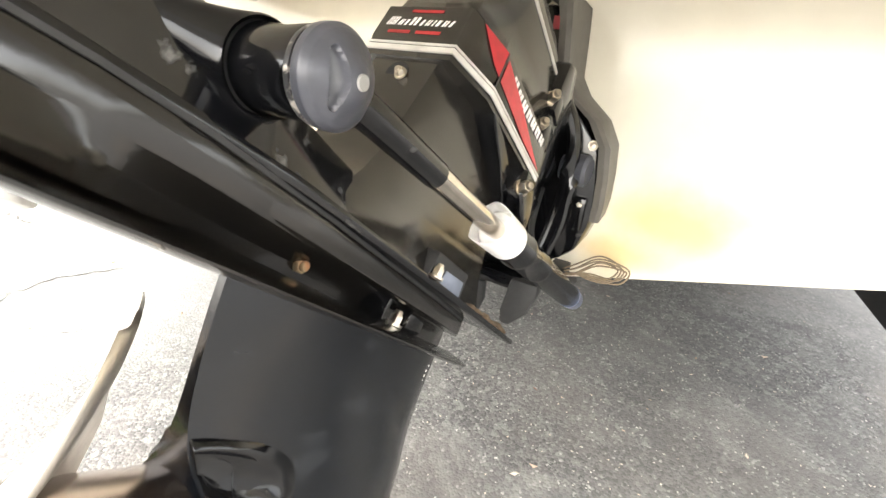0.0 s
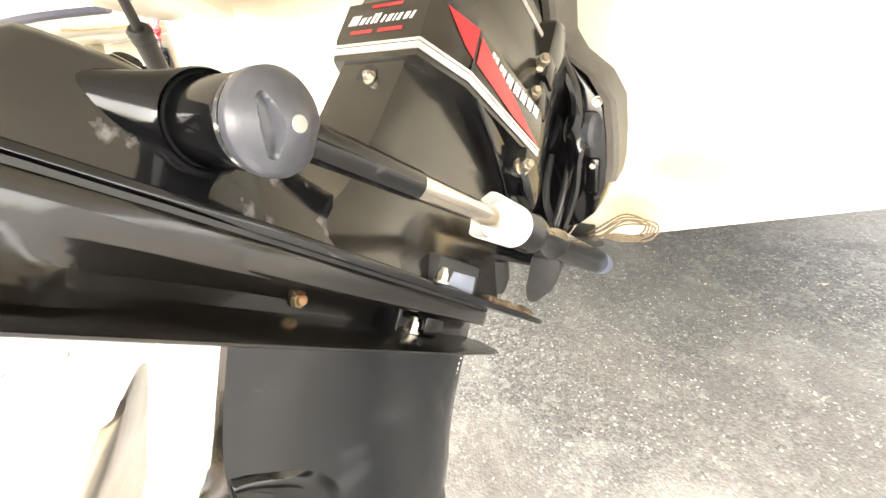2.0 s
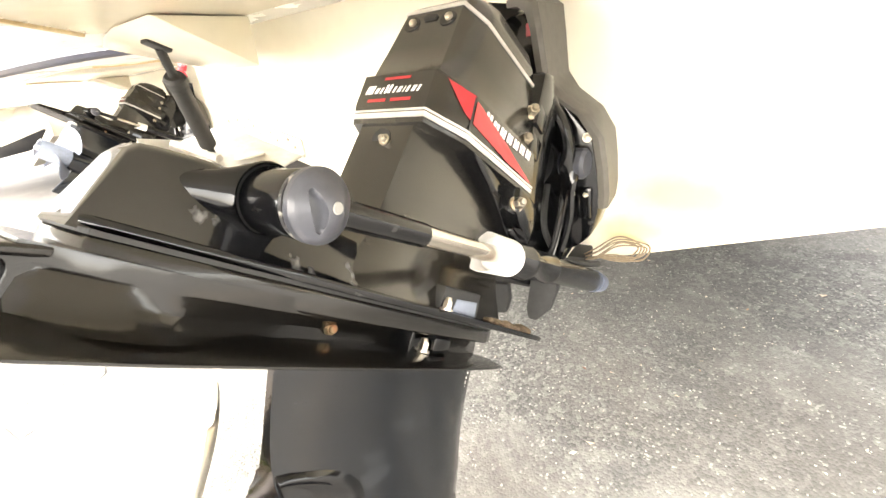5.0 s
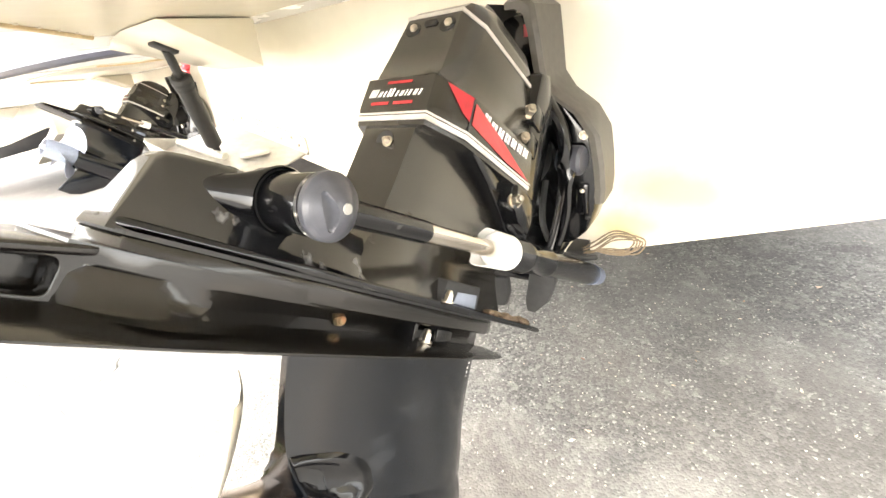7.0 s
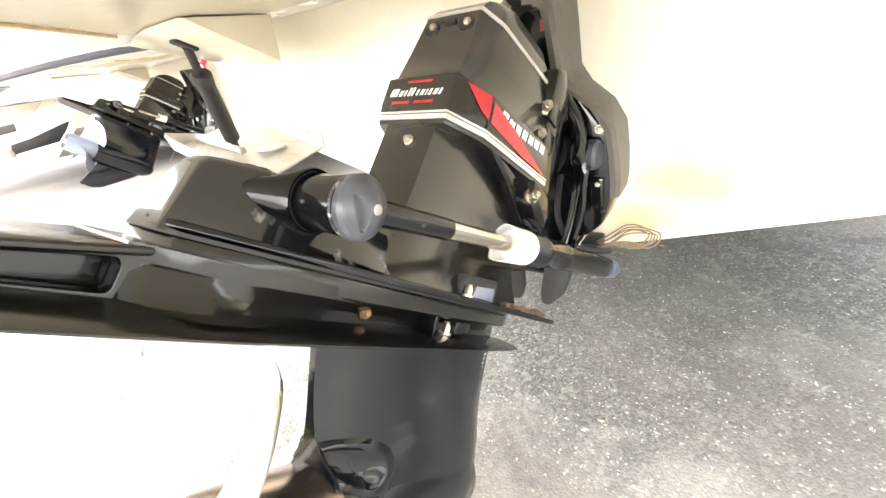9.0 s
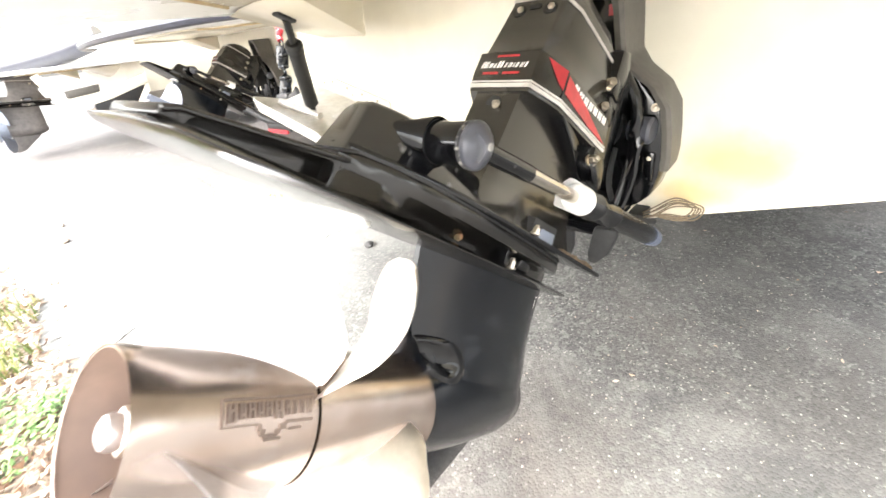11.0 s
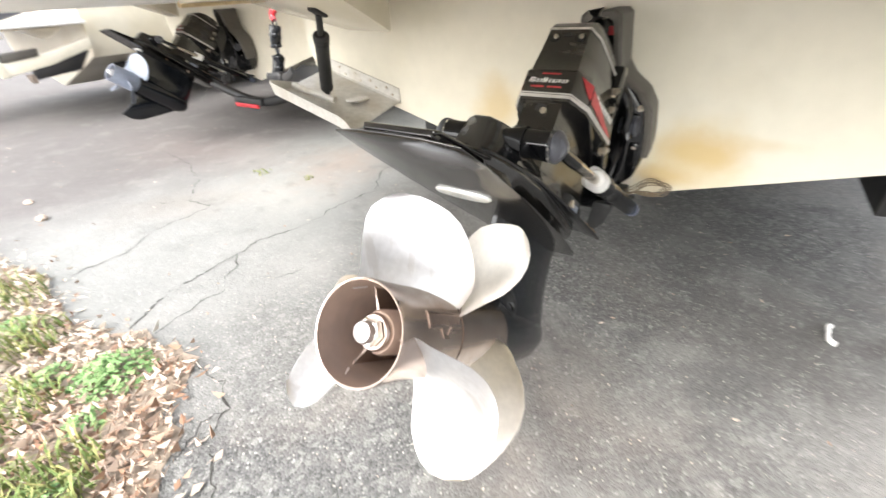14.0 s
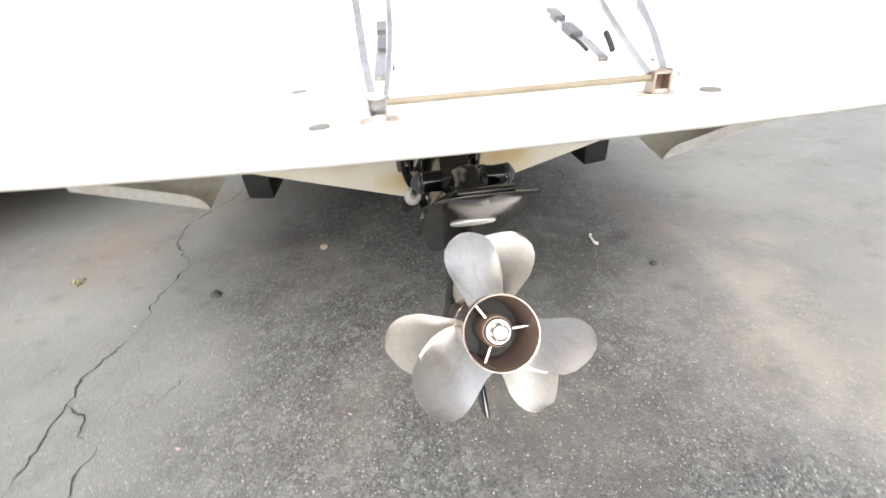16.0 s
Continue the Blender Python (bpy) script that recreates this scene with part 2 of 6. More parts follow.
def revolve(profile, m=None, n=32, bm=None, hollow=False):
    """A profile of (radius, along) points turned about the z axis of m; hollow: the profile itself is closed."""
    m = m or Matrix()
    rings = []
    for rad, w in profile:
        rings.append([m @ Vector((max(rad, 1e-5) * math.cos(2 * math.pi * i / n), max(rad, 1e-5) * math.sin(2 * math.pi * i / n), w)) for i in range(n)])
    own = loft(rings, cap=not hollow)
    bmesh.ops.remove_doubles(own, verts=own.verts, dist=1e-5 * 3)
    return merge(bm, own)


def along(a, b):
    """The pose whose z axis runs from a to b, at a."""
    a, b = Vector(a), Vector(b)
    return Matrix.Translation(a) @ (b - a).to_track_quat("Z", "Y").to_matrix().to_4x4()


def rod(a, b, r, bm=None, n=20, r2=None, edge=0.0):
    length = (Vector(b) - Vector(a)).length
    r2 = r if r2 is None else r2
    if edge:
        prof = [(0, 0), (r - edge, 0), (r, edge), (r2, length - edge), (r2 - edge, length), (0, length)]
    else:
        prof = [(0, 0), (r, 0), (r2, length), (0, length)]
    return revolve(prof, along(a, b), n, bm)


def tube(points, r, bm=None, n=10, closed=False, flat=1.0):
    """A round bar along a smooth line through the points."""
    pts = [Vector(p) for p in points]
    fine = []
    k = len(pts)
    for i in range(k if closed else k - 1):
        p0 = pts[(i - 1) % k] if closed or i > 0 else pts[0]
        p1, p2 = pts[i], pts[(i + 1) % k]
        p3 = pts[(i + 2) % k] if closed or i + 2 < k else pts[-1]
        for s in range(6):
            t = s / 6
            fine.append(0.5 * ((2 * p1) + (p2 - p0) * t + (2 * p0 - 5 * p1 + 4 * p2 - p3) * t * t + (3 * p1 - p0 - 3 * p2 + p3) * t ** 3))
    if not closed:
        fine.append(pts[-1])
    rings = []
    for i, p in enumerate(fine):
        a = fine[i - 1] if i or closed else fine[0]
        b = fine[(i + 1) % len(fine)] if i + 1 < len(fine) or closed else fine[-1]
        q = (b - a).to_track_quat("Z", "X").to_matrix()
        rings.append([p + q @ Vector((r * math.cos(2 * math.pi * j / n), r * flat * math.sin(2 * math.pi * j / n), 0)) for j in range(n)])
    if closed:
        rings.append(rings[0])
    own = loft(rings, cap=not closed)
    if closed:
        bmesh.ops.remove_doubles(own, verts=own.verts, dist=1e-6)
    return merge(bm, own)


def rounded(points, r, n=5):
    """A polygon with its corners rounded."""
    pts = [Vector(p) for p in points]
    out = []
    for i, p in enumerate(pts):
        a, b = (pts[i - 1] - p).normalized(), (pts[(i + 1) % len(pts)] - p).normalized()
        k = min(r / math.tan(a.angle(b) / 2), (pts[i - 1] - p).length * 0.48, (pts[(i + 1) % len(pts)] - p).length * 0.48)
        for j in range(n + 1):
            t = j / n
            q = (p + a * k) * (1 - t) ** 2 + p * 2 * t * (1 - t) + (p + b * k) * t ** 2
            out.append((q.x, q.y))
    return out


def framed(outer, inner, x0, x1):
    """A plate of (y, z) outline with a hole, between two places on x, the hole's rim rounded over."""
    own = bmesh.new()
    edges = []
    for line in (outer, inner):
        vs = [own.verts.new((x1, y, z)) for y, z in line]
        edges += [own.edges.new((vs[i], vs[(i + 1) % len(vs)])) for i in range(len(vs))]
    bmesh.ops.triangle_fill(own, use_beauty=True, use_dissolve=False, edges=edges)
    grown = bmesh.ops.extrude_face_region(own, geom=own.faces[:])
    for v in grown["geom"]:
        if isinstance(v, bmesh.types.BMVert):
            v.co.x = x0
    bmesh.ops.recalc_face_normals(own, faces=own.faces)
    rim = [e for e in own.edges if len(e.link_faces) == 2 and e.calc_face_angle(0) > 0.9 and all(abs(v.co.x - x1) < 1e-6 for v in e.verts)]
    bmesh.ops.bevel(own, geom=rim, offset=0.0015, segments=2, affect="EDGES", profile=0.5, clamp_overlap=True)
    return own


def hexbolt(at, to, r, h, bm=None, washer=True):
    """A hexagon bolt head with its washer, at a place, standing out towards a direction."""
    at, d = Vector(at), Vector(to).normalized()
    m = along(at, at + d)
    own = bmesh.new()
    if washer:
        revolve([(0, 0), (r * 1.35, 0), (r * 1.35, h * 0.22), (0, h * 0.22)], m, 20, own)
    rings = [[m @ Vector((q * math.cos(math.pi / 3 * i), q * math.sin(math.pi / 3 * i), w)) for i in range(6)] for q, w in ((r, h * 0.2), (r, h * 0.85), (r * 0.86, h))]
    loft(rings, bm=own)
    revolve([(0, h * 0.9), (r * 0.62, h * 0.9), (r * 0.62, h * 1.25), (r * 0.5, h * 1.35), (0, h * 1.35)], m, 12, own)
    return merge(bm, own)


# ---------------------------------------------------------------- ground
def ground_material():
    m = bpy.data.materials.new("worn_asphalt")
    m.use_nodes = True
    nt = m.node_tree
    p = nt.nodes["Principled BSDF"]
    tc = nt.nodes.new("ShaderNodeTexCoord")
    def noise_at(scale, detail=6, rough=0.6):
        n = nt.nodes.new("ShaderNodeTexNoise")
        n.inputs["Scale"].default_value, n.inputs["Detail"].default_value, n.inputs["Roughness"].default_value = scale, detail, rough
        nt.links.new(tc.outputs["Object"], n.inputs["Vector"])
        return n.outputs["Fac"]
    def remap(src, a, b, lo=0.0, hi=1.0):
        r = nt.nodes.new("ShaderNodeMapRange")
        for k, v in (("From Min", a), ("From Max", b), ("To Min", lo), ("To Max", hi)):
            r.inputs[k].default_value = v
        nt.links.new(src, r.inputs["Value"])
        return r.outputs[0]
    def mixed(fac, a, b):
        x = nt.nodes.new("ShaderNodeMix")
        x.data_type = "RGBA"
        nt.links.new(fac, x.inputs["Factor"])
        for s, v in (("A", a), ("B", b)):
            if isinstance(v, tuple):
                x.inputs[s].default_value = (*v, 1)
            else:
                nt.links.new(v, x.inputs[s])
        return x.outputs["Result"]
    vor = nt.nodes.new("ShaderNodeTexVoronoi")
    vor.inputs["Scale"].default_value = 165
    nt.links.new(tc.outputs["Object"], vor.inputs["Vector"])
    bw = nt.nodes.new("ShaderNodeRGBToBW")
    nt.links.new(vor.outputs["Color"], bw.inputs[0])
    stones = mixed(remap(bw.outputs[0], 0.15, 0.9), (0.046, 0.047, 0.046), (0.155, 0.155, 0.151))
    chips = remap(bw.outputs[0], 0.84, 0.92, 0, 0.45)
    c = mixed(chips, stones, (0.42, 0.415, 0.40))
    coarse = nt.nodes.new("ShaderNodeTexVoronoi")
    coarse.inputs["Scale"].default_value = 62
    nt.links.new(tc.outputs["Object"], coarse.inputs["Vector"])
    bw2 = nt.nodes.new("ShaderNodeRGBToBW")
    nt.links.new(coarse.outputs["Color"], bw2.inputs[0])
    c = mixed(remap(bw2.outputs[0], 0.74, 0.80, 0, 0.30), c, (0.30, 0.295, 0.28))
    c = mixed(remap(bw2.outputs[0], 0.24, 0.18, 0, 0.28), c, (0.045, 0.044, 0.043))
    c = mixed(remap(noise_at(1.6, 8), 0.45, 0.66, 0, 0.6), c, (0.215, 0.210, 0.200))
    c = mixed(remap(noise_at(0.7, 6), 0.53, 0.66, 0, 0.45), c, (0.205, 0.170, 0.145))
    c = mixed(remap(noise_at(2.7, 9, 0.7), 0.53, 0.66, 0, 0.6), c, (0.060, 0.060, 0.061))
    c = mixed(remap(noise_at(7, 9, 0.7), 0.57, 0.68, 0, 0.45), c, (0.230, 0.222, 0.208))
    c = mixed(remap(noise_at(11, 8, 0.7), 0.60, 0.70, 0, 0.5), c, (0.055, 0.053, 0.052))
    sep = nt.nodes.new("ShaderNodeSeparateXYZ")
    nt.links.new(tc.outputs["Object"], sep.inputs[0])
    wob = nt.nodes.new("ShaderNodeMath")
    wob.operation = "MULTIPLY_ADD"
    nt.links.new(noise_at(1.3, 5), wob.inputs[0])
    wob.inputs[1].default_value = 1.6
    nt.links.new(sep.outputs[0], wob.inputs[2])
    bleached = mixed(noise_at(3, 8), (0.158, 0.162, 0.156), (0.252, 0.256, 0.247))
    c = mixed(remap(wob.outputs[0], 0.2, -0.6, 0, 0.75), c, bleached)
    # paler to starboard: open-sky light past the platform, put into the colour
    c = mixed(remap(wob.outputs[0], 1.6, 2.3, 0, 0.75), c, mixed(noise_at(3, 8), (0.15, 0.148, 0.142), (0.25, 0.246, 0.236)))
    # dark mauve far to port: the neighbouring boat's shade painted into the ground
    c = mixed(remap(wob.outputs[0], -1.5, -2.4, 0, 0.75), c, mixed(noise_at(2.2, 8, 0.65), (0.050, 0.042, 0.043), (0.105, 0.092, 0.090)))
    # dry tan run-off, pale patches, dark oil spots, broad darker areas under the stern
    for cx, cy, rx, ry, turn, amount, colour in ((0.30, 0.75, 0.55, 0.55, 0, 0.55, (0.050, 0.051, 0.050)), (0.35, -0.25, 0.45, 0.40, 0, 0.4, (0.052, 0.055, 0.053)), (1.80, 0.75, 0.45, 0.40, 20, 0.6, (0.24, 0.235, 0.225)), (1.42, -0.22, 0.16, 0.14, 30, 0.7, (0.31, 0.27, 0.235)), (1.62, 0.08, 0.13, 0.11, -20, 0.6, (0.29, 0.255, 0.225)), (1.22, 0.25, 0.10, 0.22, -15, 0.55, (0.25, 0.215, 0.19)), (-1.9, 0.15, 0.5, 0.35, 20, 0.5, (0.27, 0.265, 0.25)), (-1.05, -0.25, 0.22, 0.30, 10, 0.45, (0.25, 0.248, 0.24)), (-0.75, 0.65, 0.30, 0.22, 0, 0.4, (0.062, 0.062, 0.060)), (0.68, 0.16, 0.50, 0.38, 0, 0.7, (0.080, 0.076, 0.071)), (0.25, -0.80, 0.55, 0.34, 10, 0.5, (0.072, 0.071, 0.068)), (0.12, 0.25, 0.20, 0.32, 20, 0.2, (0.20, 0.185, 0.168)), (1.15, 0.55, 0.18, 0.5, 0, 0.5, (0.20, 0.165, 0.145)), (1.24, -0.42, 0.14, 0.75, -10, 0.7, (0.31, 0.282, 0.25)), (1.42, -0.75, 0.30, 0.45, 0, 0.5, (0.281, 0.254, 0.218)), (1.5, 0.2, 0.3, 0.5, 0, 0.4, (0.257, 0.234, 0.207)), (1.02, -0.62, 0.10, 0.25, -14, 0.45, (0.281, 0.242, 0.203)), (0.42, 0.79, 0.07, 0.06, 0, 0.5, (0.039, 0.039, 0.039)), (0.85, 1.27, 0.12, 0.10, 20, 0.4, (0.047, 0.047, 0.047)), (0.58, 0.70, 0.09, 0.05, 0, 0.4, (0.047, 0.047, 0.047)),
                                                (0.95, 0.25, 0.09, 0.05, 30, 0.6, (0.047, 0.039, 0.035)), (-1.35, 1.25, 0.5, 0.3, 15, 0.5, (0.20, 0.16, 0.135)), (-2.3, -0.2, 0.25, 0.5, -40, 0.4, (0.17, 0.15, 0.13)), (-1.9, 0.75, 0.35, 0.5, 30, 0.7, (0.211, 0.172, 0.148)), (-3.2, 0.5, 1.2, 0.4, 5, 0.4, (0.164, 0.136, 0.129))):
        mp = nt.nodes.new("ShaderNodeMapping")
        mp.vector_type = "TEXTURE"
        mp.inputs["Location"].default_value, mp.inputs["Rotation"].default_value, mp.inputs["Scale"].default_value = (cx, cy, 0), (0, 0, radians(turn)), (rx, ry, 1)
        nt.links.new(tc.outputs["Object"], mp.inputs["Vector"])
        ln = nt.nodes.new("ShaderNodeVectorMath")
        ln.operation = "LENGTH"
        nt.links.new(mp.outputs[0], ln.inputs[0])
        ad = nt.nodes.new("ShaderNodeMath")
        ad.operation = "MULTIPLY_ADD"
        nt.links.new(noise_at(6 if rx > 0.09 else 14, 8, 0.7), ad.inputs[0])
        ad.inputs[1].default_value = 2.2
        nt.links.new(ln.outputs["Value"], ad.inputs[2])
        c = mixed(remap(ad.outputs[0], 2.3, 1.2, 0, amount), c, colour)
    # worn mottling: washed-out and damp patches a hand wide, over all of it
    c = mixed(remap(noise_at(5.3, 9, 0.72), 0.55, 0.66, 0, 0.35), c, (0.088, 0.087, 0.085))
    c = mixed(remap(noise_at(3.9, 9, 0.72), 0.53, 0.64, 0, 0.3), c, (0.225, 0.220, 0.210))
    c = mixed(remap(bw.outputs[0], 0.86, 0.93, 0, 0.32), c, (0.33, 0.322, 0.30))
    nt.links.new(c, p.inputs["Base Color"])
    p.inputs["Roughness"].default_value = 0.85
    b1 = nt.nodes.new("ShaderNodeBump")
    b1.inputs["Strength"].default_value, b1.inputs["Distance"].default_value = 0.45, 0.003
    nt.links.new(vor.outputs["Distance"], b1.inputs["Height"])
    b1.invert = True
    b2 = nt.nodes.new("ShaderNodeBump")
    b2.inputs["Strength"].default_value, b2.inputs["Distance"].default_value = 0.5, 0.006
    nt.links.new(noise_at(18, 6), b2.inputs["Height"])
    nt.links.new(b1.outputs[0], b2.inputs["Normal"])
    nt.links.new(b2.outputs[0], p.inputs["Normal"])
    return m


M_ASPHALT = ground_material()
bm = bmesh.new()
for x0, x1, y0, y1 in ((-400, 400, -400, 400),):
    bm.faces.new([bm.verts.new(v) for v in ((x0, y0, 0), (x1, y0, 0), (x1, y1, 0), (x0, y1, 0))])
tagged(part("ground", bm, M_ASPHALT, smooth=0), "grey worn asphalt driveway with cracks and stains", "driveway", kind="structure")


# ---------------------------------------------------------------- the boat
CX = 1.42       # half beam
TRANSOM = 0.21
PX = 1.51       # half width of the swim platform


def vee(x):
    return 0.345 + 0.288 * abs(x)


def make_boat(m, label, rail=None, length=6.5):
    boat = thing("boat", m, label, "boat", "moored boats on the driveway")
    # hull skin: stations from transom to bow
    rings = []
    for s, y in ((1.0, TRANSOM), (1.0, 2.0), (0.95, 3.5), (0.75, 5.0), (0.4, 6.0), (0.06, length)):
        lift = 0.0 if s > 0.9 else (1 - s) * 0.45
        keel, chine, top = 0.345 + lift, vee(CX - 0.12) + lift * 0.7, 1.55 + lift * 0.5
        half = [(0, keel), ((CX - 0.12) * 0.5 * s, keel + (chine - keel) * 0.5), ((CX - 0.12) * s, chine), ((CX - 0.09) * s, chine - 0.005), ((CX - 0.05) * s, chine + 0.1), (CX * s, top)]
        rings.append([(x, y, z) for x, z in half] + [(-x, y, z) for x, z in reversed(half[1:])])
    part("hull", loft(rings), M_CREAM, boat, "cream gelcoat vee hull with transom", 30)
    # swim platform with a rounded aft rim
    edge = []
    for i in range(25):
        x = -PX + 2 * PX * i / 24
        edge.append((x, -1.102 + 0.092 * x * x + (0.10 * max(0, abs(x) - 1.15) / 0.25) ** 2 * 4))
    outline = [(PX, 0.206)] + list(reversed(edge)) + [(-PX, 0.206)]
    bm = prism(outline, "z", 1.042, 1.077, 0.0)
    bevel(bm, 0.014, 3, 50)
    part("swim_platform", bm, M_GEL, boat, "white moulded swim platform with rounded rim", 40)
    liner = [(1.02, 0.02), (1.02, -0.24), (0.80, -0.44), (0.68, -0.57), (0.65, -0.72), (0.40, -0.80)]
    underside = part("platform_liner", prism(liner + [(-x, y) for x, y in reversed(liner)], "z", 1.0325, 1.0425, 0.003), M_CREAM, boat, "cream moulded liner under the platform", 30)
    for s in (-1, 1):
        part("liner_lip", tube([(s * x, y, 1.031) for x, y in liner[1:5]], 0.006, n=8), M_LIP, underside, "tan stained lip")
        for k in range(6):
            x, y = 0.98 - 0.052 * k, -0.262 - 0.052 * k * 0.95
            part("screw", revolve([(0, 0), (0.005, 0), (0.004, -0.002), (0, -0.003)], Matrix.Translation((s * x, y + 0.012, 1.0325)), 10), M_BOLT, underside)
    if rail:
        part("rub_rail", tube([(x, y - 0.012, 1.052) for x, y in edge], 0.03, n=8), M_NAVY, boat, "dark rub rail")
    # pods that carry the platform outboard of the drive
    for s in (-1, 1):
        # its keel rises outboard
        own = loft([[(s * x, y, z) for y, z in ((0.02, 1.031), (0.013, low), (back, 1.031))] for x, low, back in ((0.70, 0.909, -0.23), (0.90, 0.917, -0.225), (1.08, 0.95, -0.18), (1.36, 1.012, -0.08))])
        bmesh.ops.recalc_face_normals(own, faces=own.faces)
        bevel(own, 0.012, 2, 40)
        part("platform_pod", own, M_CREAM, boat, "cream moulded platform support")
    return boat


boat = make_boat(Matrix(), "cream and white motor boat on a trailer, stern side", None)

# ---------------------------------------------------------------- the stern drive, upright in its own frame
TILT_UP = 39.0
DRIVE_AT = pose(0, -0.967, 0.629, -TILT_UP)


def along_table(table, r):
    """Straight-line reading of rows (r, a, b)."""
    if r <= table[0][0]:
        return table[0][1:]
    for (r0, a0, b0), (r1, a1, b1) in zip(table, table[1:]):
        if r <= r1:
            k = (r - r0) / (r1 - r0)
            k = k * k * (3 - 2 * k) * 0.3 + k * 0.7
            return a0 + (a1 - a0) * k, b0 + (b1 - b0) * k
    return table[-1][1:]


# blade outline: radius, angle of the trailing and of the leading edge, degrees in the blade's turning sense
AFT_BLADE = ((0.070, -46, 42), (0.10, -37, 34), (0.13, -34.5, 26), (0.152, -33, 20), (0.178, -30, 13.5), (0.196, -26, 9), (0.207, -21, 4), (0.213, -16.5, -2), (0.2165, -12, -7))
FWD_BLADE = ((0.070, -52, 42), (0.10, -50, 34), (0.13, -49, 23), (0.16, -48.5, 16), (0.19, -45.5, 8), (0.21, -42.5, 1), (0.226, -38.5, -9), (0.2375, -33, -18), (0.244, -27, -23))


def blade(table, hand, y0, pitch0, pitch1, rake):
    """A propeller blade: an ear-shaped twisted plate, thick at the root and thin at the rim."""
    bm = bmesh.new()
    nr, nc = 18, 14
    root, R = table[0][0], table[-1][0]
    grid = {}
    te = table[3][1]
    for side in (0, 1):
        for i in range(nr + 1):
            u = math.sin(i / nr * math.pi / 2)
            r = root + (R - root) * u
            a, b = along_table(table, r)
            pitch = pitch0 + (pitch1 - pitch0) * min(1.0, (r - root) / 0.05)
            for j in range(nc + 1):
                v = -1 + 2 * j / nc
                ang = a + (b - a) * (v + 1) / 2
                t = 0.0045 * (1 - 0.8 * u) * (1 - v * v) ** 0.5 + 0.0008
                y = y0 + pitch * (ang - te) / 360.0 - rake * max(0.0, u - 0.5) ** 2 * 4
                y -= 0.005 * max(0.0, -v) ** 3
                y += t if side else -t
                th = radians(hand * ang)
                grid[side, i, j] = bm.verts.new((r * math.sin(th), y, r * math.cos(th)))
    for side in (0, 1):
        for i in range(nr):
            for j in range(nc):
                f = [grid[side, i, j], grid[side, i + 1, j], grid[side, i + 1, j + 1], grid[side, i, j + 1]]
                bm.faces.new(f if side else f[::-1])
    for i in range(nr):
        for j in (0, nc):
            bm.faces.new((grid[0, i, j], grid[0, i + 1, j], grid[1, i + 1, j], grid[1, i, j]))
    for j in range(nc):
        for i in (0, nr):
            bm.faces.new((grid[0, i, j], grid[0, i, j + 1], grid[1, i, j + 1], grid[1, i, j]))
    return bm


# leg of the gearcase: height, trailing edge, leading edge, half thickness, bluntness of the trailing edge
LEG = ((0.02, 0.380, 0.778, 0.070, 0.95), (0.075, 0.376, 0.778, 0.060, 0.7), (0.095, 0.364, 0.777, 0.054, 0.4), (0.115, 0.354, 0.776, 0.049, 0.24), (0.14, 0.345, 0.775, 0.045, 0.16), (0.165, 0.337, 0.774, 0.042, 0.13), (0.20, 0.326, 0.772, 0.041, 0.12), (0.258, 0.312, 0.770, 0.040, 0.12))
TORPEDO = ((0.078, 0.382), (0.081, 0.42), (0.083, 0.5), (0.081, 0.58), (0.077, 0.66), (0.066, 0.725), (0.045, 0.765), (0.02, 0.783))


def leg_row(z):
    z = min(max(z, LEG[0][0]), LEG[-1][0])
    for a, b in zip(LEG, LEG[1:]):
        if z <= b[0]:
            k = (z - a[0]) / (b[0] - a[0])
            return [u + (v - u) * k for u, v in zip(a[1:], b[1:])]


def leg_half(y, z, torpedo):
    """Half thickness of the gearcase at a place on its side."""
    te, le, h, blunt = leg_row(z)
    k = min(max((le - y) / (le - te), 0.0), 1.0)
    marks = ((0.0, 0.0), (0.006, 0.18), (0.025, 0.38), (0.09, 0.7), (0.17, 0.86), (0.25, 0.95), (0.45, 1.0), (0.7, max(0.9, 0.5 + blunt * 0.55)), (0.9, max(0.55, blunt * 1.03)), (1.0, blunt))
    x = 0.0
    for (k0, x0), (k1, x1) in zip(marks, marks[1:]):
        if k0 <= k <= k1:
            x = h * (x0 + (x1 - x0) * (k - k0) / (k1 - k0))
    if torpedo and y > 0.382:
        for (r0, y0), (r1, y1) in zip(TORPEDO, TORPEDO[1:]):
            if y0 <= y <= y1:
                r = r0 + (r1 - r0) * (y - y0) / (y1 - y0)
                x = max(x, math.sqrt(max(0.0, r * r - z * z)))
    return x


YAX = Matrix.Rotation(radians(-90), 4, "X")   # turns z into y


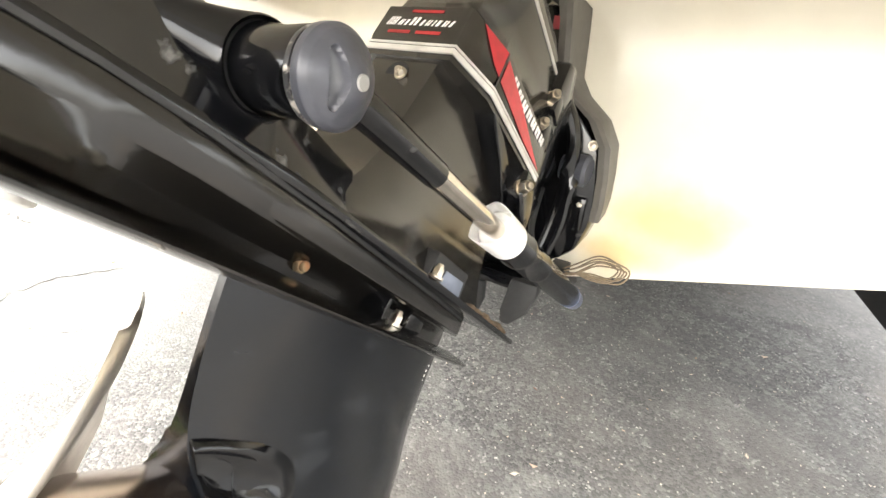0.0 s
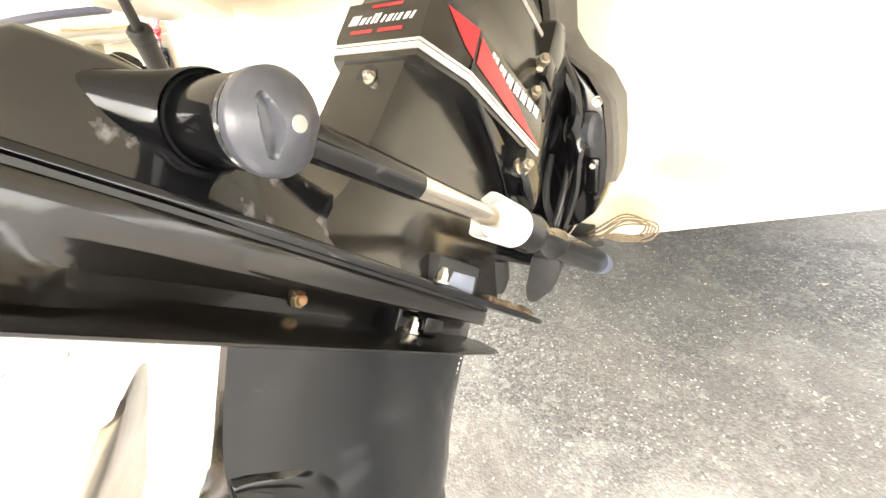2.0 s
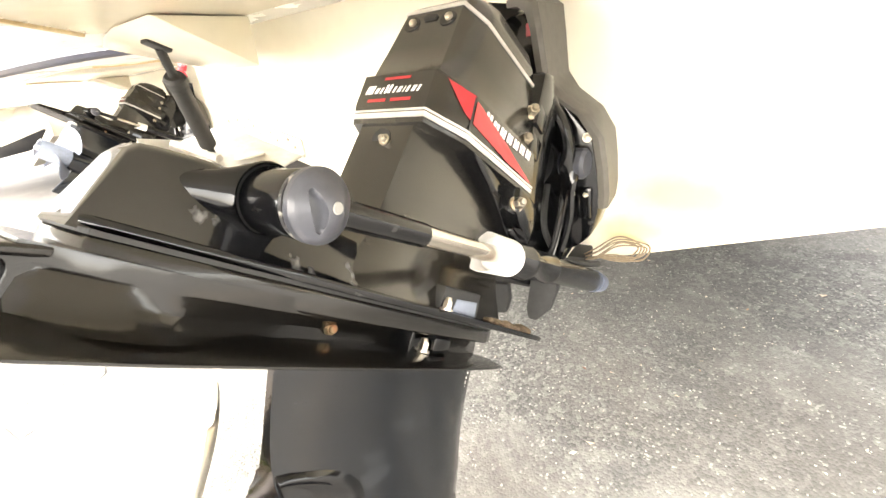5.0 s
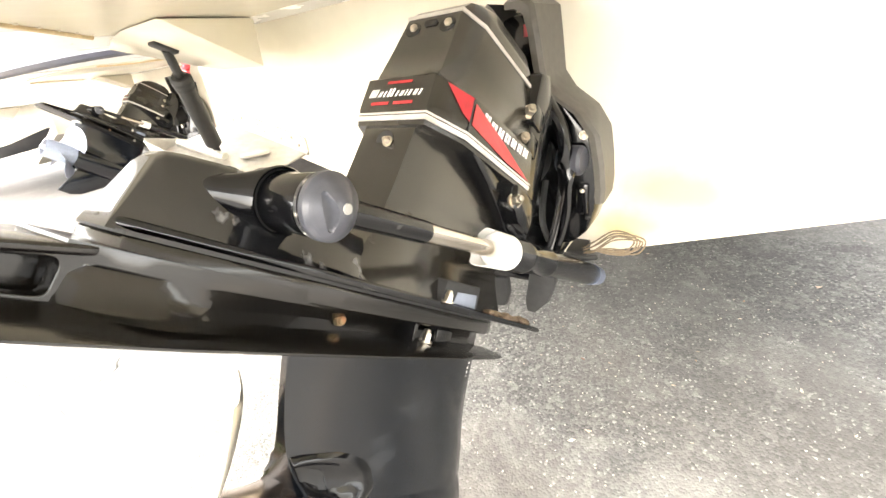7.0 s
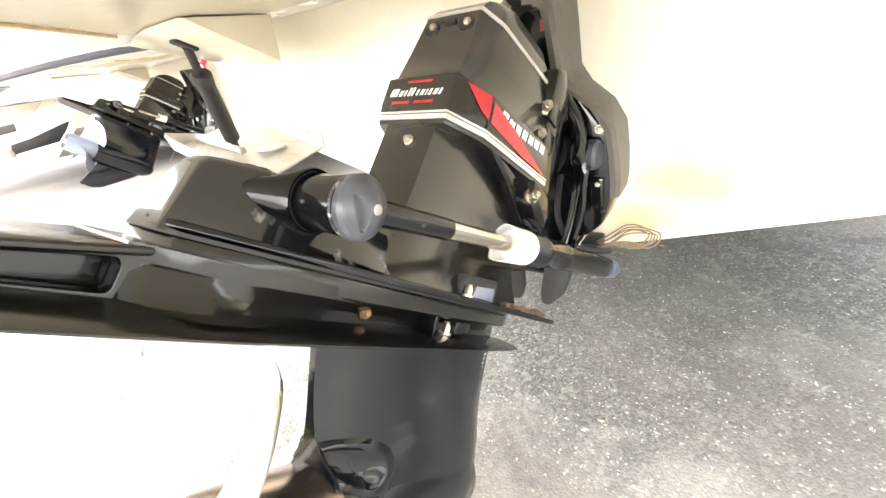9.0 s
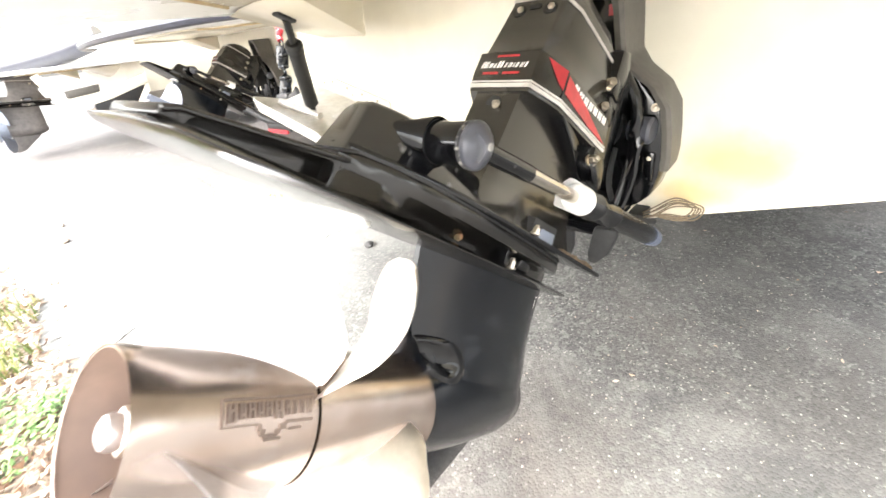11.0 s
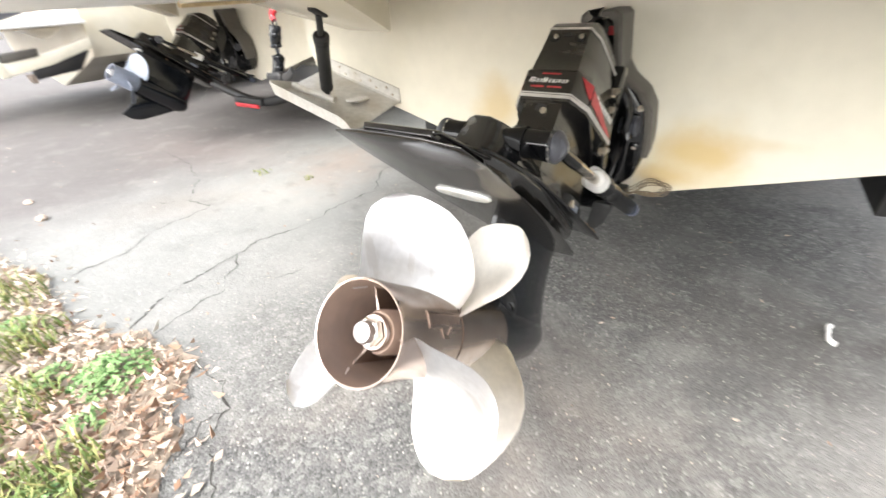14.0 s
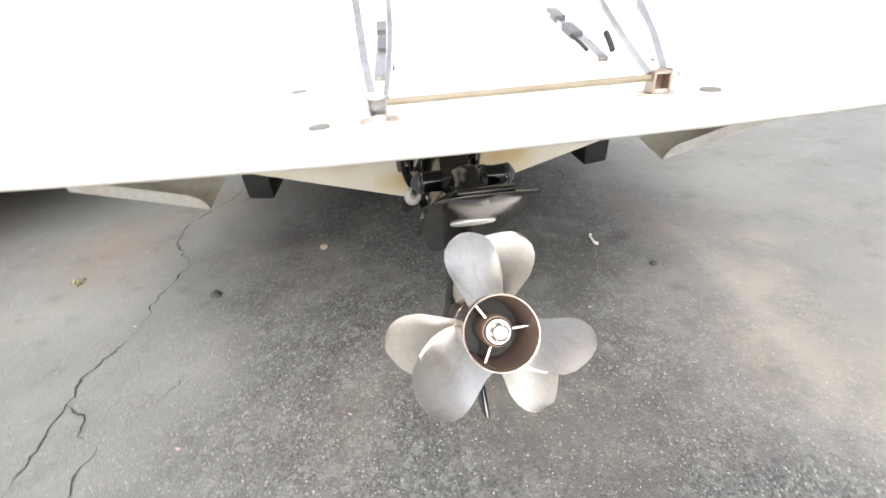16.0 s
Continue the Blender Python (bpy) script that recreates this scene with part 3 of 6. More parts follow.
def make_drive(m, label, single=False):
    d = thing("stern_drive", m, label, "stern drive", "stern drives")
    # gearcase: faired leg on a torpedo; the single-propeller kind sits farther aft under its plate
    back = Vector((0, -0.17, 0)) if single else Vector((0, 0, 0))
    bm = bmesh.new()
    rings = []
    for z in (0.258, 0.22, 0.18, 0.15, 0.13, 0.11, 0.095, 0.08, 0.05, 0.02):
        te, le, h, blunt = leg_row(z)
        half = [(leg_half(y, z, False), y) for y in [le - (le - te) * k for k in (0.0, 0.006, 0.025, 0.09, 0.17, 0.25, 0.35, 0.45, 0.58, 0.7, 0.8, 0.9, 0.96, 1.0)]]
        rings.append([(x, y, z) for x, y in half] + [(-x, y, z) for x, y in reversed(half[1:])])
    loft(rings, bm=bm)
    revolve([(0, 0.382), *TORPEDO, (0, 0.786)], YAX, 48, bm)
    gearcase = part("gearcase", bm, M_LEG, d, "black painted gearcase", 45)
    # exhaust relief beside the hub: a dish within a rounded oval lip
    for s in () if single else (-1, 1):
        rings = []
        for grow, out in ((1.6, -0.004), (1.42, 0.0005), (1.22, 0.0042), (1.06, 0.0062), (0.96, 0.0058), (0.88, 0.0038), (0.7, 0.0024), (0.4, 0.0012), (0.05, 0.001)):
            ring = []
            for i in range(48):
                th = 2 * math.pi * i / 48
                y, z = 0.402 + 0.052 * grow * math.cos(th), 0.092 + (0.021 + 0.006 * math.cos(th)) * grow * math.sin(th) - 0.012 * math.cos(th)
                y = max(y, leg_row(z)[0] + 0.002)
                ring.append((s * (leg_half(y, z, True) + out), y, z))
            rings.append(ring)
        part("exhaust_relief", loft(rings), M_BLACK, gearcase, "glossy black dished exhaust relief", 60)
    gearcase.data.transform(Matrix.Translation(back))
    bm = prism([(0.72, -0.05), (0.665, -0.105), (0.50, -0.245), (0.44, -0.268), (0.36, -0.262), (0.40, -0.15), (0.43, -0.06)], "x", -0.007, 0.007, 0.004)
    bmesh.ops.translate(bm, vec=back, verts=bm.verts)
    part("skeg", bm, M_LEG, d)
    # anti-ventilation plate
    half = [(0.0, 0.735), (0.035, 0.745), (0.075, 0.758), (0.088, 0.70), (0.104, 0.55), (0.113, 0.35), (0.118, 0.15), (0.112, 0.0), (0.102, -0.065), (0.05, -0.078), (0, -0.08)]
    whole = half + [(-x, y) for x, y in reversed(half[1:-1])]
    rings = [[(x * k, 0.33 + (y - 0.33) * q, z) for x, y in whole] for k, q, z in ((0.3, 0.9, 0.2495), (0.75, 0.96, 0.2525), (0.97, 0.995, 0.2555), (1.0, 1.0, 0.2570), (1.0, 1.0, 0.2585), (0.96, 0.99, 0.2605), (0.8, 0.97, 0.2645), (0.58, 0.95, 0.2680), (0.3, 0.9, 0.2680))]
    part("anti_ventilation_plate", loft(rings), M_CAST, d, "black anti-ventilation plate", 60)
    bm = revolve([(0, 0.2565), (1, 0.2565), (1, 0.2475), (0.9, 0.2445), (0, 0.2435)], Matrix.Translation((0, 0.155, 0)) @ Matrix.Diagonal((0.055, 0.024, 1, 1)), 36)
    part("zinc_anode", bm, M_ANODE, d, "oval pale grey zinc anode")
    # adapter between plate and upper housing, hollowed beside the drain plug
    bm = bmesh.new()
    rings = []
    table = ((0.090, 0.055, 0.054, 0.053), (0.106, 0.074, 0.063, 0.058), (0.135, 0.092, 0.077, 0.072), (0.165, 0.090, 0.079, 0.082), (0.20, 0.078, 0.069, 0.085), (0.25, 0.060, 0.055, 0.086), (0.30, 0.050, 0.048, 0.083), (0.36, 0.044, 0.044, 0.060), (0.50, 0.043, 0.043, 0.054), (0.66, 0.042, 0.042, 0.050), (0.72, 0.03, 0.03, 0.03))
    for row, after in zip(table, table[1:] + table[-1:]):
        for k in range(3 if after != row else 1):
            t = k / 3
            y, xb, xm, xt = [u + (v - u) * (t * t * (3 - 2 * t) * 0.5 + t * 0.5 if i else t) for i, (u, v) in enumerate(zip(row, after))]
            side = [(xb + 0.012, 0.2655), (xb, 0.2675), (xb * 0.6 + xm * 0.4, 0.2715), (xm, 0.279), (xm * 0.7 + xt * 0.3, 0.286), (xt - 0.001, 0.2925), (xt, 0.2945), (xt, 0.306)]
            rings.append([(x, y, z) for x, z in side] + [(-x, y, z) for x, z in reversed(side)])
    loft(rings, bm=bm)
    flange = [(0, 0.735), (0.05, 0.73), (0.075, 0.66), (0.086, 0.5), (0.09, 0.3), (0.082, 0.20), (0.066, 0.150), (0.046, 0.120), (0, 0.117)]
    prism(flange + [(-x, y) for x, y in reversed(flange[1:-1])], "z", 0.294, 0.3165, 0.004, bm=bm)
    part("adapter_housing", bm, M_CAST, d, "black adapter housing", 50)
    part("joint_gasket", prism([(x * 0.985, y) for x, y in flange] + [(-x * 0.985, y) for x, y in reversed(flange[1:-1])], "z", 0.3160, 0.3195), M_RUBBER, d)
    # boxed pocket standing on the aft end of the plate, with a round-ended recess in either side
    bm = bmesh.new()
    prism([(0.10, 0.266), (0.10, 0.302), (-0.048, 0.277), (-0.054, 0.266)], "x", -0.034, 0.034, 0.002, bm=bm)
    prism([(0.106, 0.2990), (0.106, 0.3060), (0.0, 0.2890), (-0.052, 0.2800), (-0.064, 0.2745), (-0.060, 0.2690), (-0.050, 0.2745), (0.0, 0.2825)], "x", -0.058, 0.058, 0.0022, bm=bm)
    prism([(-0.064, 0.2655), (-0.064, 0.2755), (-0.050, 0.2775), (-0.046, 0.2655)], "x", -0.056, 0.056, 0.0025, bm=bm)
    pocket = part("aft_pocket", bm, M_CAST, d, "black boxed pocket", 45)
    for s in (-1, 1):
        outer = [(0.108, 0.2655), (0.108, 0.3050), (-0.050, 0.2785), (-0.058, 0.2735), (-0.058, 0.2655)]
        inner = rounded([(0.088, 0.2705), (0.090, 0.2945), (-0.036, 0.2775), (-0.046, 0.2690)], 0.0065)
        part("pocket_wall", framed(outer, inner, s * 0.040, s * 0.0555), M_CAST, pocket, "black wall with a round-ended recess", 40)
    for s in (-1, 1):
        part("lug", box(min(s * 0.04, s * 0.075), max(s * 0.04, s * 0.075), 0.445, 0.452, 0.268, 0.294, 0.002), M_BLACK, d)
        part("lug", box(min(s * 0.04, s * 0.060), max(s * 0.04, s * 0.060), 0.452, 0.495, 0.268, 0.286, 0.003), M_BLACK, d)
        part("lug", box(min(s * 0.04, s * 0.068), max(s * 0.04, s * 0.068), 0.515, 0.56, 0.268, 0.292, 0.005), M_BLACK, d)
        part("plate_bolt", hexbolt((s * 0.058, 0.503, 0.268), (0, 0, 1), 0.0075, 0.014), M_BOLT, d, "zinc hexagon bolt")
        part("drain_plug", hexbolt((s * 0.041, 0.336, 0.281), (s, 0, 0), 0.0078, 0.010, washer=False), M_BRASS, d, "corroded brass drain plug")
    # splash plate of the upper housing
    half = [(0, 0.70), (0.06, 0.69), (0.09, 0.70), (0.128, 0.778), (0.125, 0.70), (0.112, 0.5), (0.1, 0.35), (0.090, 0.26), (0.070, 0.200), (0.046, 0.148), (0.0275, 0.1175), (0, 0.1155)]
    part("splash_plate", prism(half + [(-x, y) for x, y in reversed(half[1:-1])], "z", 0.319, 0.328, 0.003), M_BLACK, d, "black splash plate with winged tips", 40)
    # driveshaft housing: aft box with pin boss, falling to the neck
    def sec(y, hw, hb, z0, z1):
        return [(hw, y, z1 - 0.006), (hw - 0.008, y, z1), (-hw + 0.008, y, z1), (-hw, y, z1 - 0.006), (-hb, y, z0), (hb, y, z0)]
    bm = loft([sec(0.1135, 0.021, 0.0265, 0.318, 0.379), sec(0.118, 0.022, 0.0285, 0.318, 0.3855), sec(0.13, 0.025, 0.0335, 0.318, 0.3875), sec(0.16, 0.0325, 0.0465, 0.318, 0.3905), sec(0.205, 0.041, 0.062, 0.319, 0.393), sec(0.235, 0.042, 0.068, 0.322, 0.389), sec(0.262, 0.046, 0.074, 0.326, 0.381), sec(0.31, 0.053, 0.083, 0.326, 0.375), sec(0.36, 0.058, 0.089, 0.326, 0.372), sec(0.45, 0.062, 0.098, 0.326, 0.38), sec(0.56, 0.06, 0.10, 0.326, 0.37), sec(0.66, 0.05, 0.085, 0.326, 0.345), sec(0.70, 0.03, 0.05, 0.326, 0.335)])
    for v in bm.verts:
        if v.co.y < 0.2:
            v.co.y += (v.co.z - 0.318) * 0.33 * (0.2 - v.co.y) / 0.0865
    bevel(bm, 0.004, 2, 25)
    part("driveshaft_housing", bm, M_BOX, d, "gloss black driveshaft housing", 50)
    def octa(z, ya, yc, yf, xa, xc, xf):
        half = [(0, ya), (xa, ya), (xc, yc), (xf, yf), (xf * 0.7, yf + 0.02), (0, yf + 0.02)]
        return [(x, y, z) for x, y in half] + [(-x, y, z) for x, y in reversed(half[1:-1])]
    bm = loft([octa(0.328, 0.285, 0.37, 0.67, 0.072, 0.096, 0.088), octa(0.345, 0.305, 0.385, 0.66, 0.066, 0.090, 0.086), octa(0.362, 0.328, 0.402, 0.65, 0.058, 0.082, 0.083), octa(0.382, 0.346, 0.418, 0.64, 0.050, 0.073, 0.080), octa(0.41, 0.360, 0.430, 0.63, 0.0445, 0.065, 0.078), octa(0.45, 0.370, 0.438, 0.622, 0.0425, 0.060, 0.077), octa(0.54, 0.382, 0.445, 0.62, 0.0425, 0.059, 0.077)])
    bevel(bm, 0.007, 2, 20)
    part("neck", bm, M_SATIN, d, "dusty black tapered neck", 50)
    bm = loft([octa(0.535, 0.378, 0.435, 0.62, 0.056, 0.084, 0.110), octa(0.560, 0.374, 0.433, 0.615, 0.057, 0.086, 0.111), octa(0.603, 0.376, 0.436, 0.61, 0.056, 0.084, 0.106), octa(0.612, 0.387, 0.44, 0.605, 0.053, 0.075, 0.10), octa(0.66, 0.397, 0.444, 0.605, 0.050, 0.069, 0.091), octa(0.722, 0.408, 0.45, 0.605, 0.046, 0.063, 0.080)])
    bevel(bm, 0.005, 2, 12)
    part("top_cover", bm, M_SATIN, d, "dusty black gear housing cover", 40)
    bm = loft([octa(0.7215, 0.4055, 0.448, 0.607, 0.048, 0.065, 0.082), octa(0.7265, 0.4065, 0.449, 0.607, 0.048, 0.065, 0.082)])
    part("cover_rim", bm, M_STRIPE, d, "worn pale rim of the lid", 0)
    bm = loft([octa(0.7262, 0.408, 0.45, 0.606, 0.047, 0.063, 0.080), octa(0.748, 0.425, 0.462, 0.60, 0.045, 0.060, 0.074), octa(0.775, 0.462, 0.485, 0.59, 0.040, 0.053, 0.064), octa(0.790, 0.50, 0.512, 0.57, 0.032, 0.042, 0.05)])
    bevel(bm, 0.005, 2, 12)
    part("cover_lid", bm, M_SATIN, d, "dusty black lid", 45)
    # stripe round the foot of the cover
    path = [(-0.111, 0.615), (-0.0865, 0.434), (-0.0575, 0.3755), (0.0575, 0.3755), (0.0865, 0.434), (0.1115, 0.615)]
    def wrap(z0, z1, i0, i1, off=0.0012, f0=0.0, f1=1.0, tilt=0.0):
        own = bmesh.new()
        pts = path[i0:i1 + 1]
        a, b = Vector(pts[0]), Vector(pts[1])
        c, e = Vector(pts[-2]), Vector(pts[-1])
        pts = [tuple(a.lerp(b, f0))] + list(pts[1:-1]) + [tuple(c.lerp(e, f1))]
        sh = lambda z: max(0.0, (z - 0.560)) * 0.05
        rings = []
        for x, y in pts:
            n = Vector((x, y - 0.5)).normalized() * off
            rings.append([(x + n.x, y + n.y + sh(z0), z0), (x + n.x, y + n.y + sh(z1) + tilt, z1), (x + n.x * -1, y - n.y + sh(z1) + tilt, z1), (x - n.x, y - n.y + sh(z0), z0)])
        return loft(rings, bm=own)
    part("stripe", wrap(0.541, 0.5475, 0, 5), M_STRIPE, d, "silver grey pinstripe", 0)
    part("stripe", wrap(0.5495, 0.552, 0, 5), M_STRIPE, d, "silver grey pinstripe", 0)
    def decal(name, mt, lab, quad):
        own = bmesh.new()
        own.faces.new([own.verts.new(v) for v in quad])
        r = bmesh.ops.extrude_face_region(own, geom=own.faces[:])
        own.faces.ensure_lookup_table()
        own.normal_update()
        n = own.faces[0].normal.copy()
        for v in [g for g in r["geom"] if isinstance(g, bmesh.types.BMVert)]:
            v.co += n * 0.0003
        return part(name, own, mt, d, lab, 0)
    def on_aft(x, z):
        return (x, 0.3742 + (z - 0.56) * 0.046 - 0.0008, z)
    def on_corner(f, z):
        k = (z - 0.56)
        return (0.057 + 0.029 * f + 0.0008 - k * 0.035, 0.374 + 0.059 * f + k * 0.06 - 0.0006, z)
    def on_side(f, z):
        k = (z - 0.56)
        return (0.086 + 0.025 * f + 0.0012 - k * (0.05 + 0.06 * f), 0.433 + 0.182 * f + k * 0.02, z)
    # lettering on the aft face, as bars
    xs = -0.046
    for w, n in ((0.0135, 4), (0.0065, 2), (0.005, 1), (0.0115, 2), (0.005, 1), (0.0065, 2), (0.003, 1), (0.006, 1), (0.0065, 2), (0.005, 1)):
        top = 0.5865 if w > 0.01 else 0.583
        for q in range(n):
            a, e = xs + w * q / n, xs + w * (q + 0.62) / n
            decal("lettering_bar", M_WHITE, "white lettering bar", [on_aft(a, 0.5745), on_aft(e, 0.5745), on_aft(e + 0.003, top), on_aft(a + 0.003, top)])
        xs += w + 0.0022
    decal("lettering_bar", M_REDD, "red lettering bar", [on_aft(-0.02, 0.594), on_aft(0.022, 0.594), on_aft(0.022, 0.598), on_aft(-0.02, 0.598)])
    decal("lettering_bar", M_REDD, "red lettering bar", [on_aft(-0.038, 0.5625), on_aft(-0.008, 0.5625), on_aft(-0.008, 0.567), on_aft(-0.038, 0.567)])
    decal("lettering_bar", M_REDD, "red lettering bar", [on_aft(0.0, 0.5625), on_aft(0.032, 0.5625), on_aft(0.032, 0.567), on_aft(0.0, 0.567)])
    for s in (1, -1):
        mir = lambda q: [(s * x, y, z) for x, y, z in q]
        if single:
            continue
        decal("red_flash", M_RED, "red flash decal", mir([on_corner(0.30, 0.602), on_corner(0.80, 0.573), on_corner(1, 0.566), on_corner(1, 0.6015)]))
        decal("red_flash", M_RED, "red flash decal", mir([on_side(0.03, 0.565), on_side(0.55, 0.5545), on_side(0.95, 0.5535), on_side(0.47, 0.580), on_side(0.03, 0.597)]))
        for k in range(7):
            f = 0.15 + 0.108 * k
            h = 0.0 if k else 0.006
            zb = 0.5765 + 0.012 * f - h
            for q in range(2):
                a, e = f + 0.046 * q, f + 0.034 + 0.046 * q
                decal("lettering_bar", M_WHITE, "white lettering bar", mir([on_side(a, zb), on_side(e, zb), on_side(e + 0.018, zb + 0.0155 + h * 1.6), on_side(a + 0.018, zb + 0.0155 + h * 1.6)]))
            a, e, zm = f + 0.026, f + 0.052, zb + (0.0105 if k % 2 else 0.0035) + h
            decal("lettering_bar", M_WHITE, "white lettering bar", mir([on_side(a, zm), on_side(e, zm), on_side(e, zm + 0.004), on_side(a, zm + 0.004)]))
        decal("cover_seam", M_RUBBER, "dark seam of the cover", mir([on_side(-0.005, 0.5525), on_side(0.012, 0.5525), on_side(0.012, 0.6015), on_side(-0.005, 0.6015)]))
    # bolts of the housing
    for x in (-0.029, 0.03):
        # no hollow is cut: a dark disc stands for the recess's shade
        part("recess_shade_disc", revolve([(0, 0), (0.0125, 0), (0.0118, 0.002), (0, 0.002)], along((x, 0.4045, 0.70), (x, 0.30, 0.715)), 24), M_LEG, d, "dark disc standing for a bolt recess's shade")
        part("cover_bolt", hexbolt((x + 0.003, 0.403, 0.70), (0, -1, 0.15), 0.0062, 0.005, washer=False), M_BOLT, d, "zinc hexagon bolt")
    part("latch_slot", box(-0.010, 0.010, 0.402, 0.41, 0.703, 0.711, 0.001), M_RUBBER, d, "dark slot")
    # thin dark disc on the neck in place of a shaded hole
    part("recess_shade_disc", revolve([(0, 0), (0.014, 0), (0.0138, 0.001), (0, 0.001)], along((-0.001, 0.3790, 0.514), (-0.001, 0.30, 0.514)), 24), M_TRAILER, d, "dark disc standing for a bolt recess's shade")
    part("cover_bolt", hexbolt((0.007, 0.377, 0.511), (0, -1, 0), 0.0055, 0.007), M_BOLT, d, "zinc hexagon bolt")
    for s in (-1, 1):
        bm = prism([(0.572, 0.536), (0.578, 0.498), (0.60, 0.482), (0.655, 0.472), (0.668, 0.535)], "x", *sorted((s * 0.058, s * 0.113)), 0.005)
        part("clamp_lug", bm, M_BLACK, d, "black clamp lug")
        bm = prism([(0.455, 0.537), (0.462, 0.530), (0.52, 0.510), (0.575, 0.486), (0.62, 0.462), (0.655, 0.45), (0.66, 0.537)], "x", *sorted((s * 0.05, s * 0.090)), 0.006)
        part("side_flange", bm, M_BLACK, d, "gloss black side flange")
        part("lug_bolt", hexbolt((s * 0.106, 0.582, 0.510), (s * 0.9, -0.6, 0.1), 0.009, 0.016), M_BOLT, d, "zinc hexagon nut on stud")
        bm = prism([(0.612, 0.47), (0.605, 0.60), (0.60, 0.75), (0.64, 0.77), (0.70, 0.70), (0.71, 0.50), (0.68, 0.45)], "x", *sorted((s * 0.02, s * 0.098)), 0.008)
        part("bell_flange", bm, M_BLACK, d, "black bell housing flange")
        for z in (0.672, 0.622):
            part("stud_boss", box(*sorted((s * 0.078, s * 0.103)), 0.597, 0.64, z - 0.018, z + 0.018, 0.005), M_BLACK, d)
            part("flange_nut", hexbolt((s * 0.09, 0.597, z), (s * 0.6, -0.8, 0), 0.009, 0.018), M_BOLT, d, "zinc hexagon nut on stud")
        part("splash_bolt", hexbolt((s * 0.108, 0.452, 0.328), (0, 0, 1), 0.006, 0.012), M_BOLT, d, "zinc hexagon bolt")
        part("side_notch", prism([(0.448, 0.3285), (0.452, 0.357), (0.548, 0.362), (0.552, 0.3285)], "x", *sorted((s * 0.070, s * 0.1015)), 0.002), M_RUBBER, d, "dark notch in the housing side")
        part("notch_plate", prism([(0.478, 0.3295), (0.483, 0.3455), (0.540, 0.3495), (0.543, 0.3295)], "x", *sorted((s * 0.080, s * 0.1025)), 0.001), M_NOTCH, d, "pale blue-grey plate")
        # pivot sleeve and cap of the trim ram
        m0 = along((s * 0.045, 0.2205, 0.3763), (s * 0.2, 0.2205, 0.3763))
        rings = []
        for x, cy, ry, rz, cz in ((0.030, 0.206, 0.048, 0.022, 0.366), (0.040, 0.212, 0.042, 0.025, 0.369), (0.049, 0.217, 0.036, 0.0285, 0.373), (0.0555, 0.2205, 0.032, 0.0315, 0.3763), (0.0575, 0.2205, 0.0305, 0.0305, 0.3763), (0.0565, 0.2205, 0.0285, 0.0285, 0.3763), (0.045, 0.2205, 0.0275, 0.0275, 0.3763)):
            rings.append([(s * x, cy + ry * math.cos(2 * math.pi * i / 36), cz + rz * math.sin(2 * math.pi * i / 36)) for i in range(36)])
        part("pivot_fairing", loft(rings), M_BLACK, d, "flared black pivot boss", 50)
        part("pivot_collar", revolve([(0.0, -0.012), (0.029, -0.012), (0.029, 0.006), (0.026, 0.012), (0.0, 0.012)], m0, 32), M_RUBBER, d)
        part("ram_eye", revolve([(0, 0.010), (0.026, 0.010), (0.0275, 0.014), (0.026, 0.035), (0.0275, 0.056), (0.0268, 0.060), (0, 0.060)], m0, 36), M_BLACK, d, "black ram eye")
        part("sealing_ring", revolve([(0, 0.060), (0.0278, 0.060), (0.0282, 0.0615), (0.0278, 0.0635), (0, 0.0635)], m0, 36), M_CHIPPED, d, "chipped pale sealing ring")
        part("cap_groove", revolve([(0, 0.0630), (0.0245, 0.0630), (0.0245, 0.0670), (0, 0.0670)], m0, 32), M_RUBBER, d, "dark groove behind the cap")
        prof = [(0.0, 0.0655), (0.0278, 0.0655), (0.0290, 0.0667), (0.0290, 0.0722), (0.0286, 0.0730), (0.0262, 0.0762), (0.0245, 0.0778), (0.0205, 0.0808), (0.0165, 0.0836), (0.0125, 0.0862), (0.0085, 0.0884), (0.0055, 0.0896), (0.003, 0.0902), (0, 0.0904)]
        fine = [prof[0]]
        for (r0, w0), (r1, w1) in zip(prof, prof[1:]):
            steps = 1 if r0 == 0 else 6
            fine += [(r0 + (r1 - r0) * k / steps, w0 + (w1 - w0) * k / steps) for k in range(1, steps + 1)]
        own = revolve(fine, Matrix(), 120)
        # finger slot pressed into the dome
        for v in own.verts:
            q = ((v.co.x + 0.0125) / 0.0048) ** 2 + abs(v.co.y / 0.0165) ** 1.6
            if q < 1 and v.co.z > 0.0735:
                v.co.z -= 0.0085 * (1 - q) ** 0.4
        bmesh.ops.transform(own, matrix=m0 @ Matrix.Rotation(radians(35 if s > 0 else -35), 4, "Z"), verts=own.verts)
        cap = part("end_cap", own, M_CAP, d, "slate grey domed end cap with a finger slot", 50)
        part("cap_button", revolve([(0, 0.088), (0.0045, 0.088), (0.0047, 0.0904), (0.0041, 0.0911), (0, 0.0913)], m0, 20), M_BUTTON, cap, "pale centre button")
    own = bmesh.new()
    lump = random.Random(4)
    for k in range(9):
        tmp = bmesh.new()
        bmesh.ops.create_icosphere(tmp, subdivisions=2, radius=1)
        cy = 0.60 + 0.016 * k + lump.uniform(-0.006, 0.006)
        r = lump.uniform(0.008, 0.014)
        for v in tmp.verts:
            q = 1 + 0.4 * noise.noise(v.co * 1.7 + Vector((k, 0, 0)))
            v.co = Vector((0.100 + 0.0012 * k + v.co.x * r * q, cy + v.co.y * r * q, 0.331 + v.co.z * r * 0.6 * q))
        merge(own, tmp)
